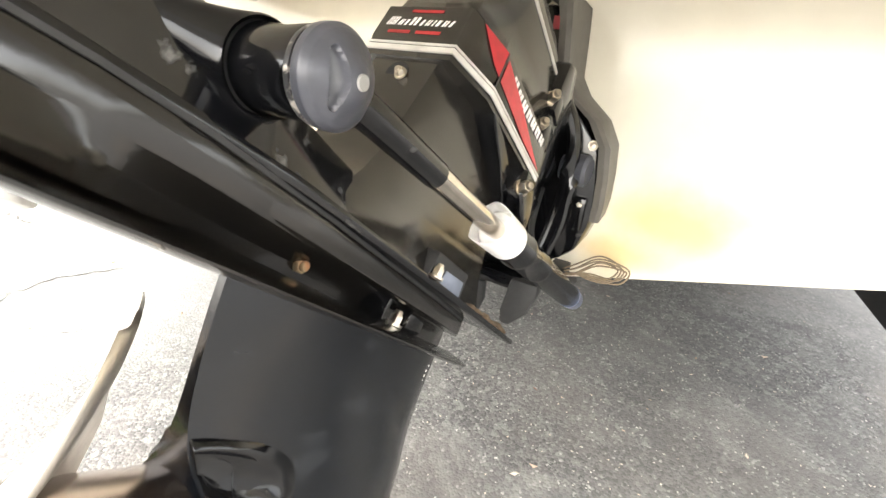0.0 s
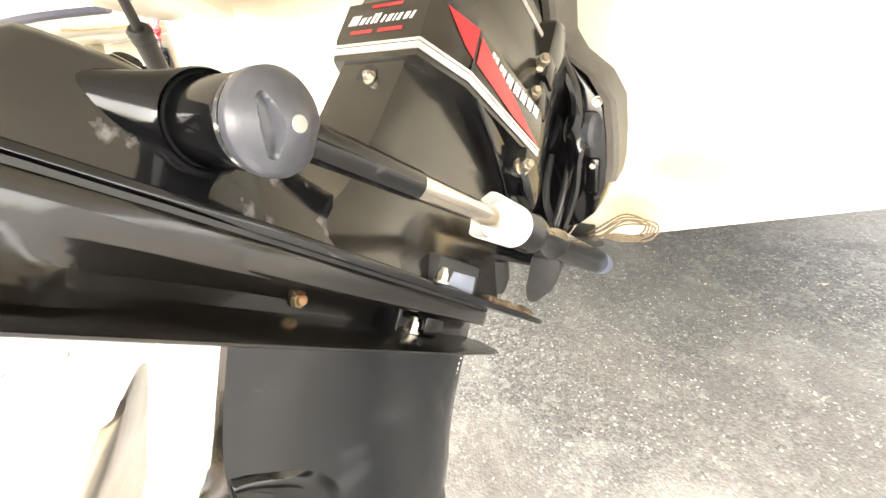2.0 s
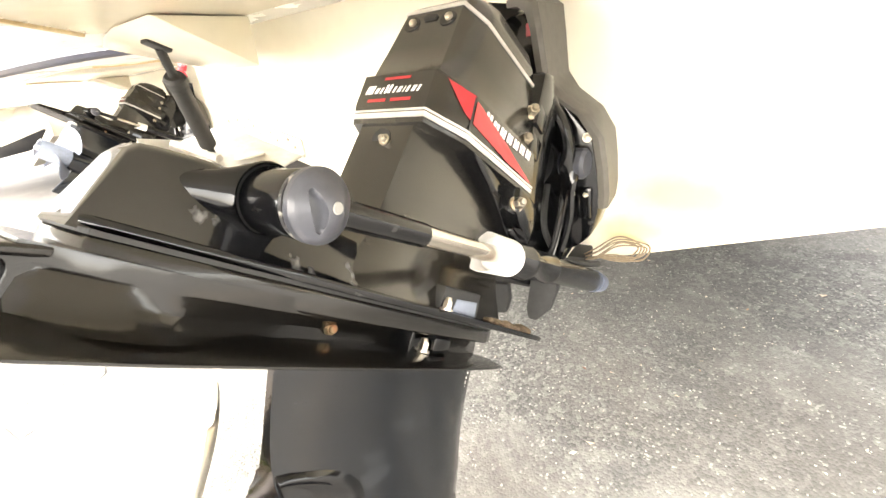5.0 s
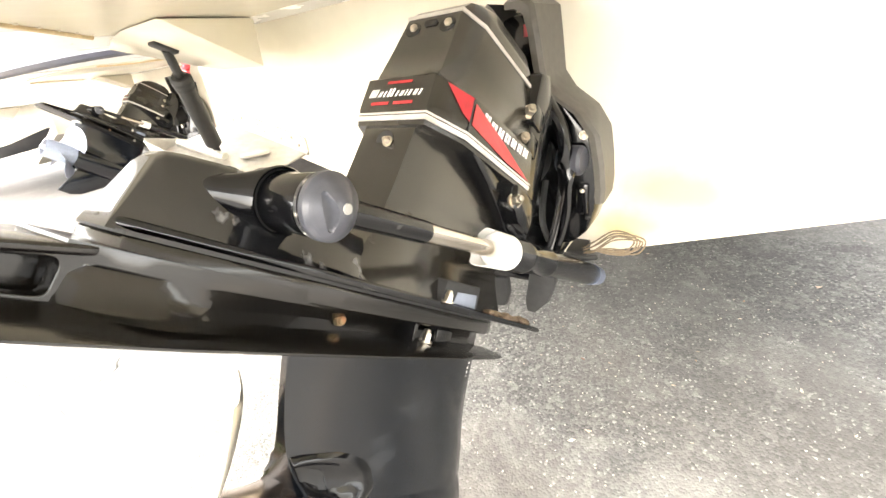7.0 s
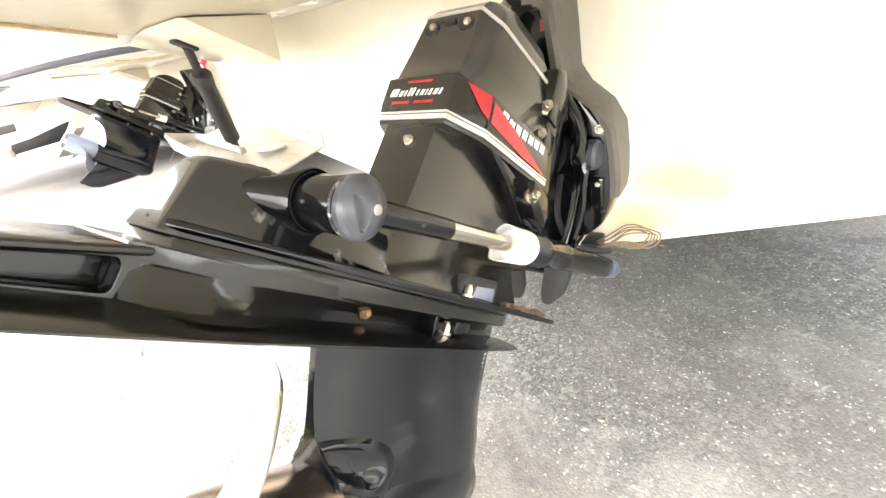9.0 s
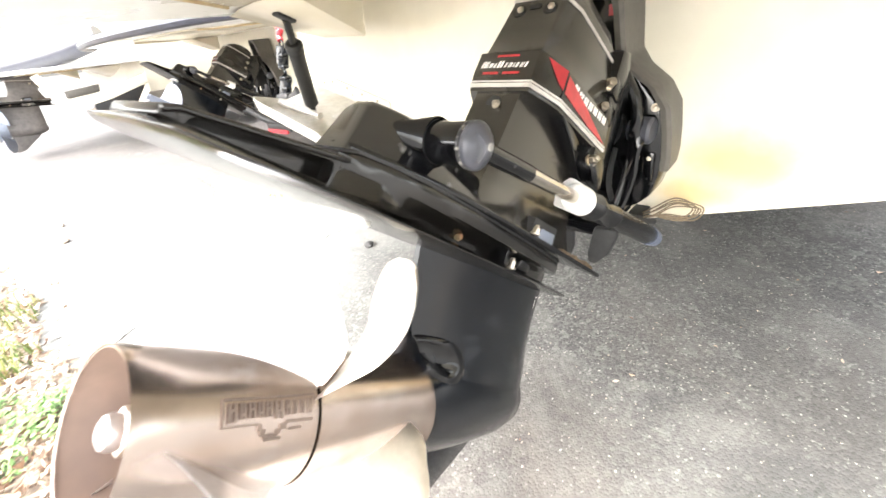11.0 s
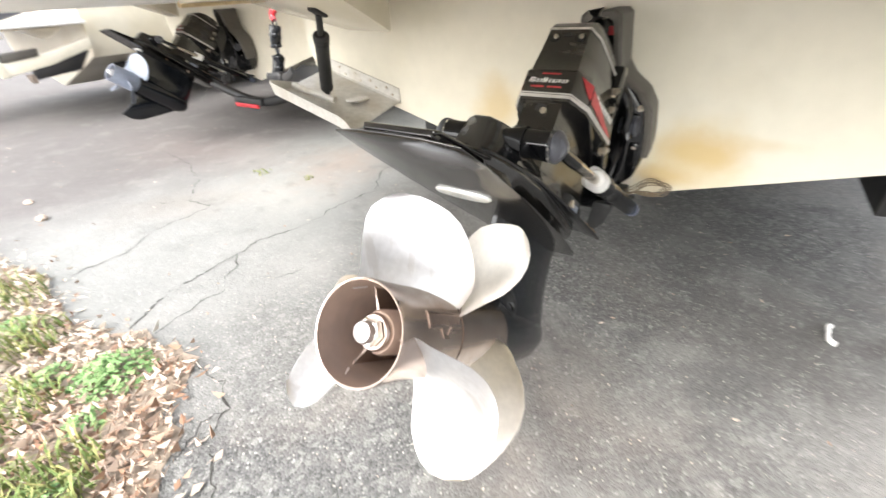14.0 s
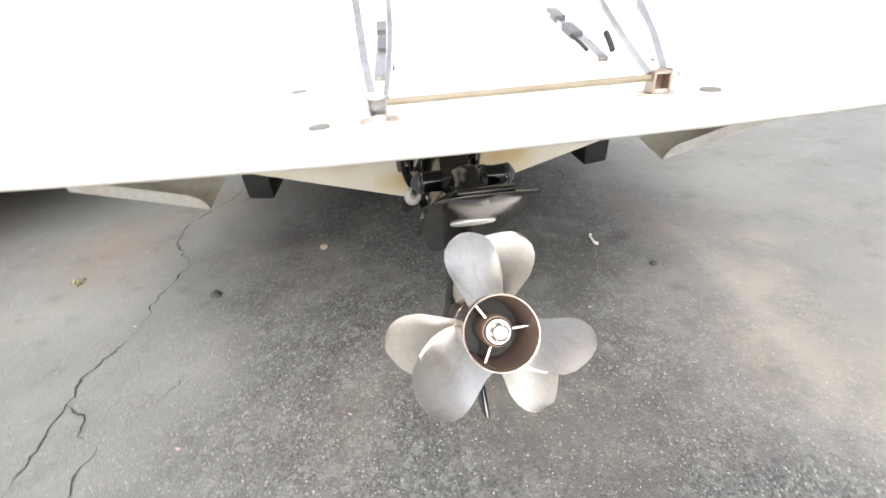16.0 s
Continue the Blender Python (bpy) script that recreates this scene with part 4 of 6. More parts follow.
    part("dried_mud", own, M_MUD, d, "clump of dried brown mud")
    own = bmesh.new()
    for k in range(16):
        f = k / 15
        y, z = 0.712 - 0.016 * f + lump.uniform(-0.002, 0.002), 0.235 - 0.12 * f
        box(0.0300, 0.0325, y - 0.0012, y + 0.0012, z - lump.uniform(0.001, 0.004), z + 0.001, 0, 1, own)
    part("paint_chips", own, M_STRIPE, d, "pale paint chips", 0)
    if single:
        prop = part("propeller", revolve([(0.058, 0.035), (0.064, 0.033), (0.066, 0.06), (0.070, 0.20), (0.068, 0.214), (0.05, 0.214), (0.05, 0.09)], YAX, 40, hollow=True), M_NOTCH, d, "blue-grey propeller hub")
        for k in range(3):
            part("blade", turned(blade(AFT_BLADE, 1, 0.135, 0.5, 0.6, 0.02), 20 + 120 * k), M_NOTCH, prop, "blue-grey propeller blade", 60)
        part("prop_nut", hexbolt((0, 0.06, 0), (0, -1, 0), 0.02, 0.03), M_STEEL, prop, "steel propeller nut")
        part("inner_hub", revolve([(0, 0.06), (0.045, 0.06), (0.05, 0.2), (0, 0.2)], YAX, 24), M_SOOT, prop)
        return d
    # propellers
    aft = part("aft_propeller", revolve([(0.0738, -0.012), (0.0755, -0.0125), (0.0765, -0.004), (0.0745, 0.03), (0.0735, 0.08), (0.0758, 0.168), (0.072, 0.170), (0.0708, 0.16), (0.0705, 0.05)], YAX, 56, hollow=True), M_HUB, d, "stainless aft propeller hub with brown heat stain")
    for k in range(3):
        part("blade", turned(blade(AFT_BLADE, 1, 0.042, 0.63, 0.85, 0.03), 120 * k), M_STEEL, aft, "polished steel blade", 60)
    part("hub_liner", revolve([(0.0724, -0.0112), (0.0735, -0.0112), (0.0706, 0.03), (0.0692, 0.07), (0.0692, 0.158), (0.0672, 0.158), (0.0672, 0.07), (0.0690, 0.03)], YAX, 48, hollow=True), M_SOOT, aft, "brown sooty hub lining")
    part("inner_hub", revolve([(0, 0.034), (0.030, 0.034), (0.034, 0.045), (0.035, 0.16), (0, 0.16)], YAX, 32), M_SOOT, aft)
    # bottom of the hub in black: the shadow in there is its colour
    part("hub_back", revolve([(0.03, 0.158), (0.071, 0.158), (0.071, 0.166), (0.03, 0.166)], YAX, 32, hollow=True), M_RUBBER, aft, "inner face coloured dark for the hub's shadow")
    for k in range(3):
        part("spoke", turned(box(-0.002, 0.002, 0.045, 0.15, 0.028, 0.07), -32 + 120 * k), M_HUB, aft)
    part("nut_washer", revolve([(0, 0), (0.026, 0), (0.028, 0.003), (0.028, 0.010), (0.025, 0.013), (0, 0.013)], along((0, 0.036, 0), (0, -1, 0)), 28), M_HUB, aft, "broad steel washer")
    nut = part("prop_nut", hexbolt((0, 0.024, 0), (0, -1, 0), 0.0215, 0.016, washer=False), M_WARM, aft, "steel propeller nut")
    part("shaft_end", revolve([(0, 0), (0.0165, 0), (0.0165, 0.008), (0.0145, 0.013), (0.009, 0.016), (0, 0.017)], along((0, 0.010, 0), (0, -1, 0)), 24), M_STEEL, nut, "domed bright shaft end")
    fwd = part("forward_propeller", revolve([(0.06, 0.172), (0.0765, 0.172), (0.0775, 0.2), (0.0785, 0.36), (0.0805, 0.376), (0.0805, 0.384), (0.06, 0.386)], YAX, 56, hollow=True), M_HUB, d, "stainless forward propeller hub")
    for k in range(3):
        part("blade", turned(blade(FWD_BLADE, -1, 0.175, 0.60, 0.72, 0.02), 120 * k), M_WARM, fwd, "tarnished steel blade tinted with a tan ground reflection", 60)
    # raised badge on the hub, as plain bars
    def badge(a0, a1, y0, y1, h=0.0012):
        own = bmesh.new()
        rings = []
        for i in range(5):
            th = radians(a0 + (a1 - a0) * i / 4)
            rings.append([(math.sin(th) * r, y, math.cos(th) * r) for r, y in ((0.072, y0), (0.0746 + h, y0), (0.0746 + h, y1), (0.072, y1))])
        return loft(rings, bm=own)
    ya = 0.066
    for k, w in enumerate((0.009, 0.006, 0.007, 0.006, 0.007, 0.010, 0.006, 0.005, 0.007, 0.007)):
        for q in (0.0, 0.6):
            part("badge_bar", badge(50, 61 if w < 0.009 else 63, ya + w * q, ya + w * (q + 0.3), 0.0014), M_EMBOSS, aft)
        part("badge_bar", badge(54 + 3 * (k % 2), 55.6 + 3 * (k % 2), ya, ya + w * 0.9, 0.0013), M_EMBOSS, aft)
        ya += w + 0.0026
    for a0, a1, ya, yb in ((46.2, 47.4, 0.060, 0.163), (47, 66, 0.060, 0.0615), (65, 66.2, 0.060, 0.098), (47, 56, 0.1615, 0.163), (66, 70, 0.096, 0.100), (69.5, 74, 0.099, 0.104), (73.5, 75.5, 0.102, 0.118), (70.5, 74, 0.116, 0.121), (66.5, 71, 0.120, 0.128), (64.5, 67, 0.126, 0.160), (70, 72, 0.130, 0.146), (76, 78, 0.104, 0.122)):
        part("badge_bar", badge(a0, a1, ya, yb, 0.0014), M_EMBOSS, aft)
    return d


def turned(bm, degrees):
    bmesh.ops.rotate(bm, verts=bm.verts, cent=(0, 0, 0), matrix=Matrix.Rotation(radians(degrees), 3, "Y"))
    return bm


drive = make_drive(DRIVE_AT, "black stern drive tilted up behind the transom with twin steel propellers")

# ---------------------------------------------------------------- trim rams between drive and gimbal
rams = []
for s in (-1, 1):
    a = Vector((s * 0.112, -0.562, 0.784))
    b = Vector((s * 0.159, 0.094, 0.384))
    ram = thing("trim_ram", Matrix(), "black hydraulic trim ram with a chromed rod and white label", "hydraulic ram", "trim rams")
    at = lambda f: a.lerp(b, f)
    part("sleeve", rod(at(0.03), at(0.175), 0.0125, edge=0.002), M_BLACK, ram, "black rod sleeve")
    part("piston_rod", rod(at(0.15), at(0.4), 0.0113), M_CHROME, ram, "chromed piston rod")
    length = (b - a).length
    prof = [(0, 0.39), (0.0235, 0.39), (0.0250, 0.396), (0.0250, 0.475), (0.0265, 0.478), (0.0265, 0.492), (0.0245, 0.50), (0.0238, 0.60), (0.0252, 0.605), (0.0252, 0.615), (0.0238, 0.62), (0.0235, 0.97), (0.020, 0.99), (0, 0.99)]
    part("barrel", revolve([(r, w * length) for r, w in prof], along(a, b), 36), M_BLACK, ram, "black ram barrel")
    # torn white sleeve round the barrel's mouth, its front edge notched
    mm = along(at(0.305), at(1.0))
    facing = mm.to_3x3().inverted() @ Vector((s * 0.19, -0.36, 0.19))
    th0 = math.atan2(facing.y, facing.x)
    rows = [[], [], [], []]
    for i in range(48):
        th = 2 * math.pi * i / 48
        tear = 0.033 + 0.011 * math.cos(2 * (th - th0)) - 0.006 * math.sin(th - th0) + 0.0015 * math.sin(7 * th)
        for k, (r, w) in enumerate(((0.0251, 0.090), (0.0251, tear), (0.0258, tear), (0.0258, 0.090))):
            rows[k].append(mm @ Vector((math.cos(th) * r, math.sin(th) * r, w)))
    part("label", loft(rows + rows[:1], cap=False), M_WHITE, ram, "torn white sleeve", 50)
    part("rod_seal", revolve([(0.0112, 0.372 * length), (0.0215, 0.375 * length), (0.0246, 0.380 * length), (0.0246, 0.40 * length), (0.0112, 0.40 * length)], along(a, b), 32, hollow=True), M_WHITE, ram, "white rod gland")
    part("end_cap", rod(at(0.965), at(1.05), 0.0245, r2=0.022, edge=0.008), M_KNOB, ram, "slate grey end cap")

    rams.append(ram)

# ---------------------------------------------------------------- transom assembly
asm = thing("transom_assembly", Matrix(), "black gimbal housing under a grey shield on the transom", "gimbal housing")
outer = [(0, 0.957), (0.035, 0.957), (0.05, 0.945), (0.055, 0.90), (0.062, 0.82), (0.085, 0.785), (0.135, 0.745), (0.162, 0.70), (0.17, 0.64), (0.173, 0.585), (0.170, 0.552)]
def shield_ring(y_of, grow, inset):
    pts = []
    for x, z in outer:
        k = 1 - inset * 1.0
        pts.append((max(0, x + grow - (inset if x > 0.01 else 0)), y_of(z), z - (inset if z > 0.9 else 0)))
    return [(x, y, z) for x, y, z in pts] + [(-x, y, z) for x, y, z in reversed(pts[1:])]
rim = lambda z: 0.045 + (0.93 - z) * 0.16
flat = lambda z: 0.2095
bm = loft([shield_ring(flat, 0, 0), shield_ring(lambda z: rim(z) + 0.008, 0.004, 0), shield_ring(rim, 0.0, 0.004), shield_ring(rim, 0, 0.016), shield_ring(lambda z: 0.19, 0, 0.018)], closed=False)
part("shield", bm, M_SHIELD, asm, "weathered grey plastic transom shield", 40)
inner = [(0, 0.935), (0.035, 0.93), (0.045, 0.83), (0.10, 0.75), (0.148, 0.69), (0.160, 0.61), (0.158, 0.54), (0.142, 0.485), (0.105, 0.452), (0.0, 0.44)]
ring = [(x, z) for x, z in inner] + [(-x, z) for x, z in reversed(inner[1:-1])]
bm = prism(ring, "y", 0.10, 0.209, 0.01)
part("gimbal_housing", bm, M_BLACK, asm, "gloss black gimbal housing")
for s in (-1, 1):
    part("gimbal_arm", tube([(s * 0.062, 0.045, 0.815), (s * 0.078, 0.045, 0.775), (s * 0.104, 0.05, 0.72), (s * 0.112, 0.05, 0.65), (s * 0.108, 0.045, 0.57), (s * 0.098, 0.03, 0.50), (s * 0.080, 0.01, 0.43)], 0.0135, n=10, flat=1.5), M_BLACK, asm, "gloss black curved gimbal arm")
    part("pivot_boss", rod((s * 0.09, 0.075, 0.655), (s * 0.142, 0.070, 0.655), 0.030, edge=0.006, n=28), M_CAP, asm, "dark round pivot boss")
    for z in (0.585, 0.70, 0.735):
        part("bolt", hexbolt((s * 0.132, 0.10, z), (s * 0.3, -1, 0), 0.007, 0.010), M_BOLT, asm)
    part("hose", tube([(s * 0.05, 0.10, 0.60), (s * 0.06, 0.05, 0.52), (s * 0.09, 0.06, 0.45), (s * 0.13, 0.10, 0.42), (s * 0.15, 0.15, 0.40)], 0.007, n=8), M_RUBBER, asm, "black hydraulic hose")
    part("casting_rib", box(*sorted((s * 0.118, s * 0.146)), 0.09, 0.11, 0.53, 0.60, 0.006), M_BLACK, asm)
part("bellows", rod((0, -0.03, 0.63), (0, 0.12, 0.66), 0.065, n=28), M_RUBBER, asm, "black rubber bellows")
part("red_sticker", box(0.012, 0.036, 0.098, 0.0995, 0.893, 0.915), M_RED, asm, "small red sticker")
part("rubber_bumper", prism([(-0.048, 0.352), (0.018, 0.366), (0.028, 0.40), (0.026, 0.44), (-0.04, 0.432), (-0.05, 0.40)], "y", -0.075, -0.055, 0.006), M_RUBBER, asm, "dark rubber bumper")
part("rubber_bumper", prism([(0.071, 0.373), (0.09, 0.372), (0.118, 0.405), (0.132, 0.45), (0.132, 0.47), (0.08, 0.468), (0.068, 0.40)], "y", -0.085, -0.06, 0.006), M_RUBBER, asm, "dark rubber bumper")
part("bracket", box(-0.06, 0.10, -0.075, 0.12, 0.44, 0.47, 0.008), M_BLACK, asm, "black lower bracket")
# ---------------------------------------------------------------- transom skin, tabs, ladder
def transom_material():
    m = mat("stained_cream_transom", (0.74, 0.70, 0.59), 0.16, var=0.03, scale=15, bump=0.02, dirt=(0.66, 0.58, 0.40), dirt_amt=0.3, dirt_scale=2.5)
    nt = m.node_tree
    p = nt.nodes["Principled BSDF"]
    tc = nt.nodes.new("ShaderNodeTexCoord")
    old = p.inputs["Base Color"].links[0].from_socket
    warp = nt.nodes.new("ShaderNodeTexNoise")
    warp.inputs["Scale"].default_value, warp.inputs["Detail"].default_value = 7, 6
    nt.links.new(tc.outputs["Object"], warp.inputs["Vector"])
    last = old
    # rust-coloured runs beside the gimbal housing, and a faint tide mark
    for cx, cz, rx, rz, amt, col in ((0.31, 0.555, 0.15, 0.070, 0.75, (0.58, 0.38, 0.15)), (0.27, 0.54, 0.20, 0.11, 0.4, (0.70, 0.56, 0.30)), (0.22, 0.47, 0.12, 0.045, 0.6, (0.58, 0.38, 0.13)), (0.45, 0.60, 0.16, 0.03, 0.35, (0.62, 0.47, 0.24)), (-0.36, 0.64, 0.14, 0.13, 0.55, (0.60, 0.42, 0.14)), (-0.15, 0.47, 0.2, 0.07, 0.6, (0.58, 0.40, 0.12)), (0.3, 0.50, 0.22, 0.18, 0.35, (0.62, 0.48, 0.22))):
        mp = nt.nodes.new("ShaderNodeMapping")
        mp.vector_type = "POINT"
        mp.inputs["Location"].default_value = (-cx / rx, 0, -cz / rz)
        mp.inputs["Scale"].default_value = (1 / rx, 0, 1 / rz)
        nt.links.new(tc.outputs["Object"], mp.inputs["Vector"])
        ln = nt.nodes.new("ShaderNodeVectorMath")
        ln.operation = "LENGTH"
        nt.links.new(mp.outputs[0], ln.inputs[0])
        ad = nt.nodes.new("ShaderNodeMath")
        ad.operation = "MULTIPLY_ADD"
        nt.links.new(warp.outputs["Fac"], ad.inputs[0])
        ad.inputs[1].default_value = 1.3
        nt.links.new(ln.outputs["Value"], ad.inputs[2])
        rg = nt.nodes.new("ShaderNodeMapRange")
        rg.interpolation_type = "SMOOTHSTEP"
        for k, v in (("From Min", 1.75), ("From Max", 0.75), ("To Min", 0.0), ("To Max", amt)):
            rg.inputs[k].default_value = v
        nt.links.new(ad.outputs[0], rg.inputs["Value"])
        mx = nt.nodes.new("ShaderNodeMix")
        mx.data_type = "RGBA"
        nt.links.new(rg.outputs[0], mx.inputs["Factor"])
        nt.links.new(last, mx.inputs["A"])
        mx.inputs["B"].default_value = (*col, 1)
        last = mx.outputs["Result"]
    nt.links.new(last, p.inputs["Base Color"])
    return m


M_TRANSOM = transom_material()
WIDE = CX - 0.12
half = [(0, 0.347), (WIDE * 0.5, vee(WIDE * 0.5) + 0.002), (WIDE, vee(WIDE) + 0.002), (WIDE + 0.05, vee(WIDE) + 0.1), (CX - 0.03, 1.038), (0, 1.038)]
skin = prism(half + [(-x, z) for x, z in reversed(half[1:-1])], "y", TRANSOM - 0.004, TRANSOM + 0.004, 0.0)
part("transom_skin", skin, M_TRANSOM, boat, "cream transom with brown rust stains beside the drive", 0)
part("cockpit_wall", box(-CX + 0.02, CX - 0.02, TRANSOM - 0.004, TRANSOM + 0.05, 1.0775, 1.7, 0.01), M_GEL, boat, "white upper transom")
for s in (-1, 1):
    rings = [[(s * x, y, z) for x, z in ((x0, 1.076), (1.53, 1.076), (1.53, 1.076 + h), (x0 + 0.28, 1.076 + h * 0.8), (x0 + 0.06, 1.076 + h * 0.1))] for y, x0, h in ((-0.66, 1.30, 0.02), (-0.45, 1.12, 0.16), (0.0, 1.0, 0.30), (0.205, 0.98, 0.36))]
    part("platform_quarter", loft(rings), M_GEL, boat, "white moulded quarter rising beside the platform", 60)
for s in (-1, 1):
    for x, y in ((0.241, -1.048), (0.30, -0.83)):
        part("drain_cap", revolve([(0, 0), (0.013, 0), (0.012, 0.0025), (0, 0.003)], Matrix.Translation((s * x, y, 1.0765)), 20), M_SHIELD, boat, "small round flush cap")


def make_tab(s):
    t = thing("trim_tab", Matrix(), "dull steel trim tab hinged to the transom with a black ram", "trim tab", "trim tabs")
    n = 14
    def at(u, v, w=0.0):
        """u inboard to outboard, v hinge to trailing edge, w above the plate"""
        x = 0.855 + 0.42 * u
        return Vector((s * x, 0.198 - 0.305 * v, 0.626 + 0.118 * u - 0.052 * v + w))
    bm = bmesh.new()
    top = [[at(i / n, j / 6, 0.002) for i in range(n + 1)] for j in range(7)]
    for w, fl in ((0.002, 0), (-0.002, 1)):
        rows = [[bm.verts.new(at(i / n, j / 6, w)) for i in range(n + 1)] for j in range(7)]
        for j in range(6):
            for i in range(n):
                bm.faces.new((rows[j][i], rows[j][i + 1], rows[j + 1][i + 1], rows[j + 1][i]))
    part("tab_plate", bm, M_TAB, t, "dull steel plate", 0)
    # turned-up trailing lip with a rounded inboard corner
    outline = [(0.0, 0.0), (1.0, 0.0), (1.0, 0.052), (0.10, 0.052), (0.04, 0.042), (0.0, 0.018)]
    rings = [[at(u, 1.0, h) + Vector((0, d - h * 0.25, 0)) for u, h in outline] for d in (-0.002, 0.002)]
    part("trailing_lip", loft(rings), M_TAB, t, "turned-up trailing lip", 0)
    rings = [[at(1.0, 1.0) + Vector((d, 0, 0)), at(1.0, 0.55) + Vector((d, 0, 0)), at(1.0, 1.0, 0.06) + Vector((d, -0.01, 0))] for d in (-0.002, 0.002)]
    part("end_fin", loft(rings), M_TAB, t, "triangular end fin", 0)
    # hinge leaf on the transom with its bolts, and the pin
    rings = [[at(u, 0, h) + Vector((0, d, 0)) for u, h in ((-0.01, 0.0), (1.01, 0.0), (1.01, 0.055), (-0.01, 0.055))] for d in (0.0, 0.005)]
    part("hinge_leaf", loft(rings), M_TAB, t, "bolted hinge leaf", 0)
    part("hinge_pin", rod(at(-0.01, 0, 0), at(1.01, 0, 0), 0.006, n=10), M_TAB, t)
    for i in range(5):
        for h in (0.018, 0.038):
            part("hinge_bolt", revolve([(0, 0), (0.006, 0), (0.005, 0.004), (0, 0.005)], along(at(0.08 + 0.21 * i + (h > 0.03) * 0.07, 0, h), at(0.08 + 0.21 * i + (h > 0.03) * 0.07, 0, h) + Vector((0, -1, 0))), 10), M_BOLT, t)
    part("pad", revolve([(0, 0), (0.05, 0), (0.045, 0.006), (0, 0.008)], Matrix.Translation(at(0.33, 0.36, 0.002)), 28), M_TAB, t)
    part("stiffener", rod(at(0.45, 0.62, 0.012), at(0.95, 0.72, 0.012), 0.014, n=12), M_TAB, t, "bright actuator bracket")
    foot, topm = at(0.56, 0.6, 0.02), Vector((s * 0.885, -0.138, 0.992))
    d = (topm - foot).normalized()
    part("actuator_body", revolve([(0, 0.03), (0.021, 0.03), (0.0255, 0.036), (0.0255, 0.262), (0.0275, 0.266), (0.0285, 0.274), (0.0275, 0.280), (0.0295, 0.284), (0.0295, 0.298), (0.023, 0.306), (0, 0.306)], along(foot, topm), 28), M_RUBBER, t, "black actuator cylinder")
    part("actuator_foot", rod(foot - d * 0.015, foot + d * 0.032, 0.011), M_RUBBER, t)
    part("clevis", rod(foot + d * 0.3, topm - d * 0.012, 0.012), M_RUBBER, t)
    m = along(topm, topm + Vector((0, 0.46, 0.888)))
    bm = box(-0.020, 0.020, -0.030, 0.030, -0.012, 0.004, 0.004)
    bmesh.ops.transform(bm, matrix=m, verts=bm.verts)
    part("mount_plate", bm, M_RUBBER, t, "black mounting plate")
    return t


for s in (-1, 1):
    make_tab(s)

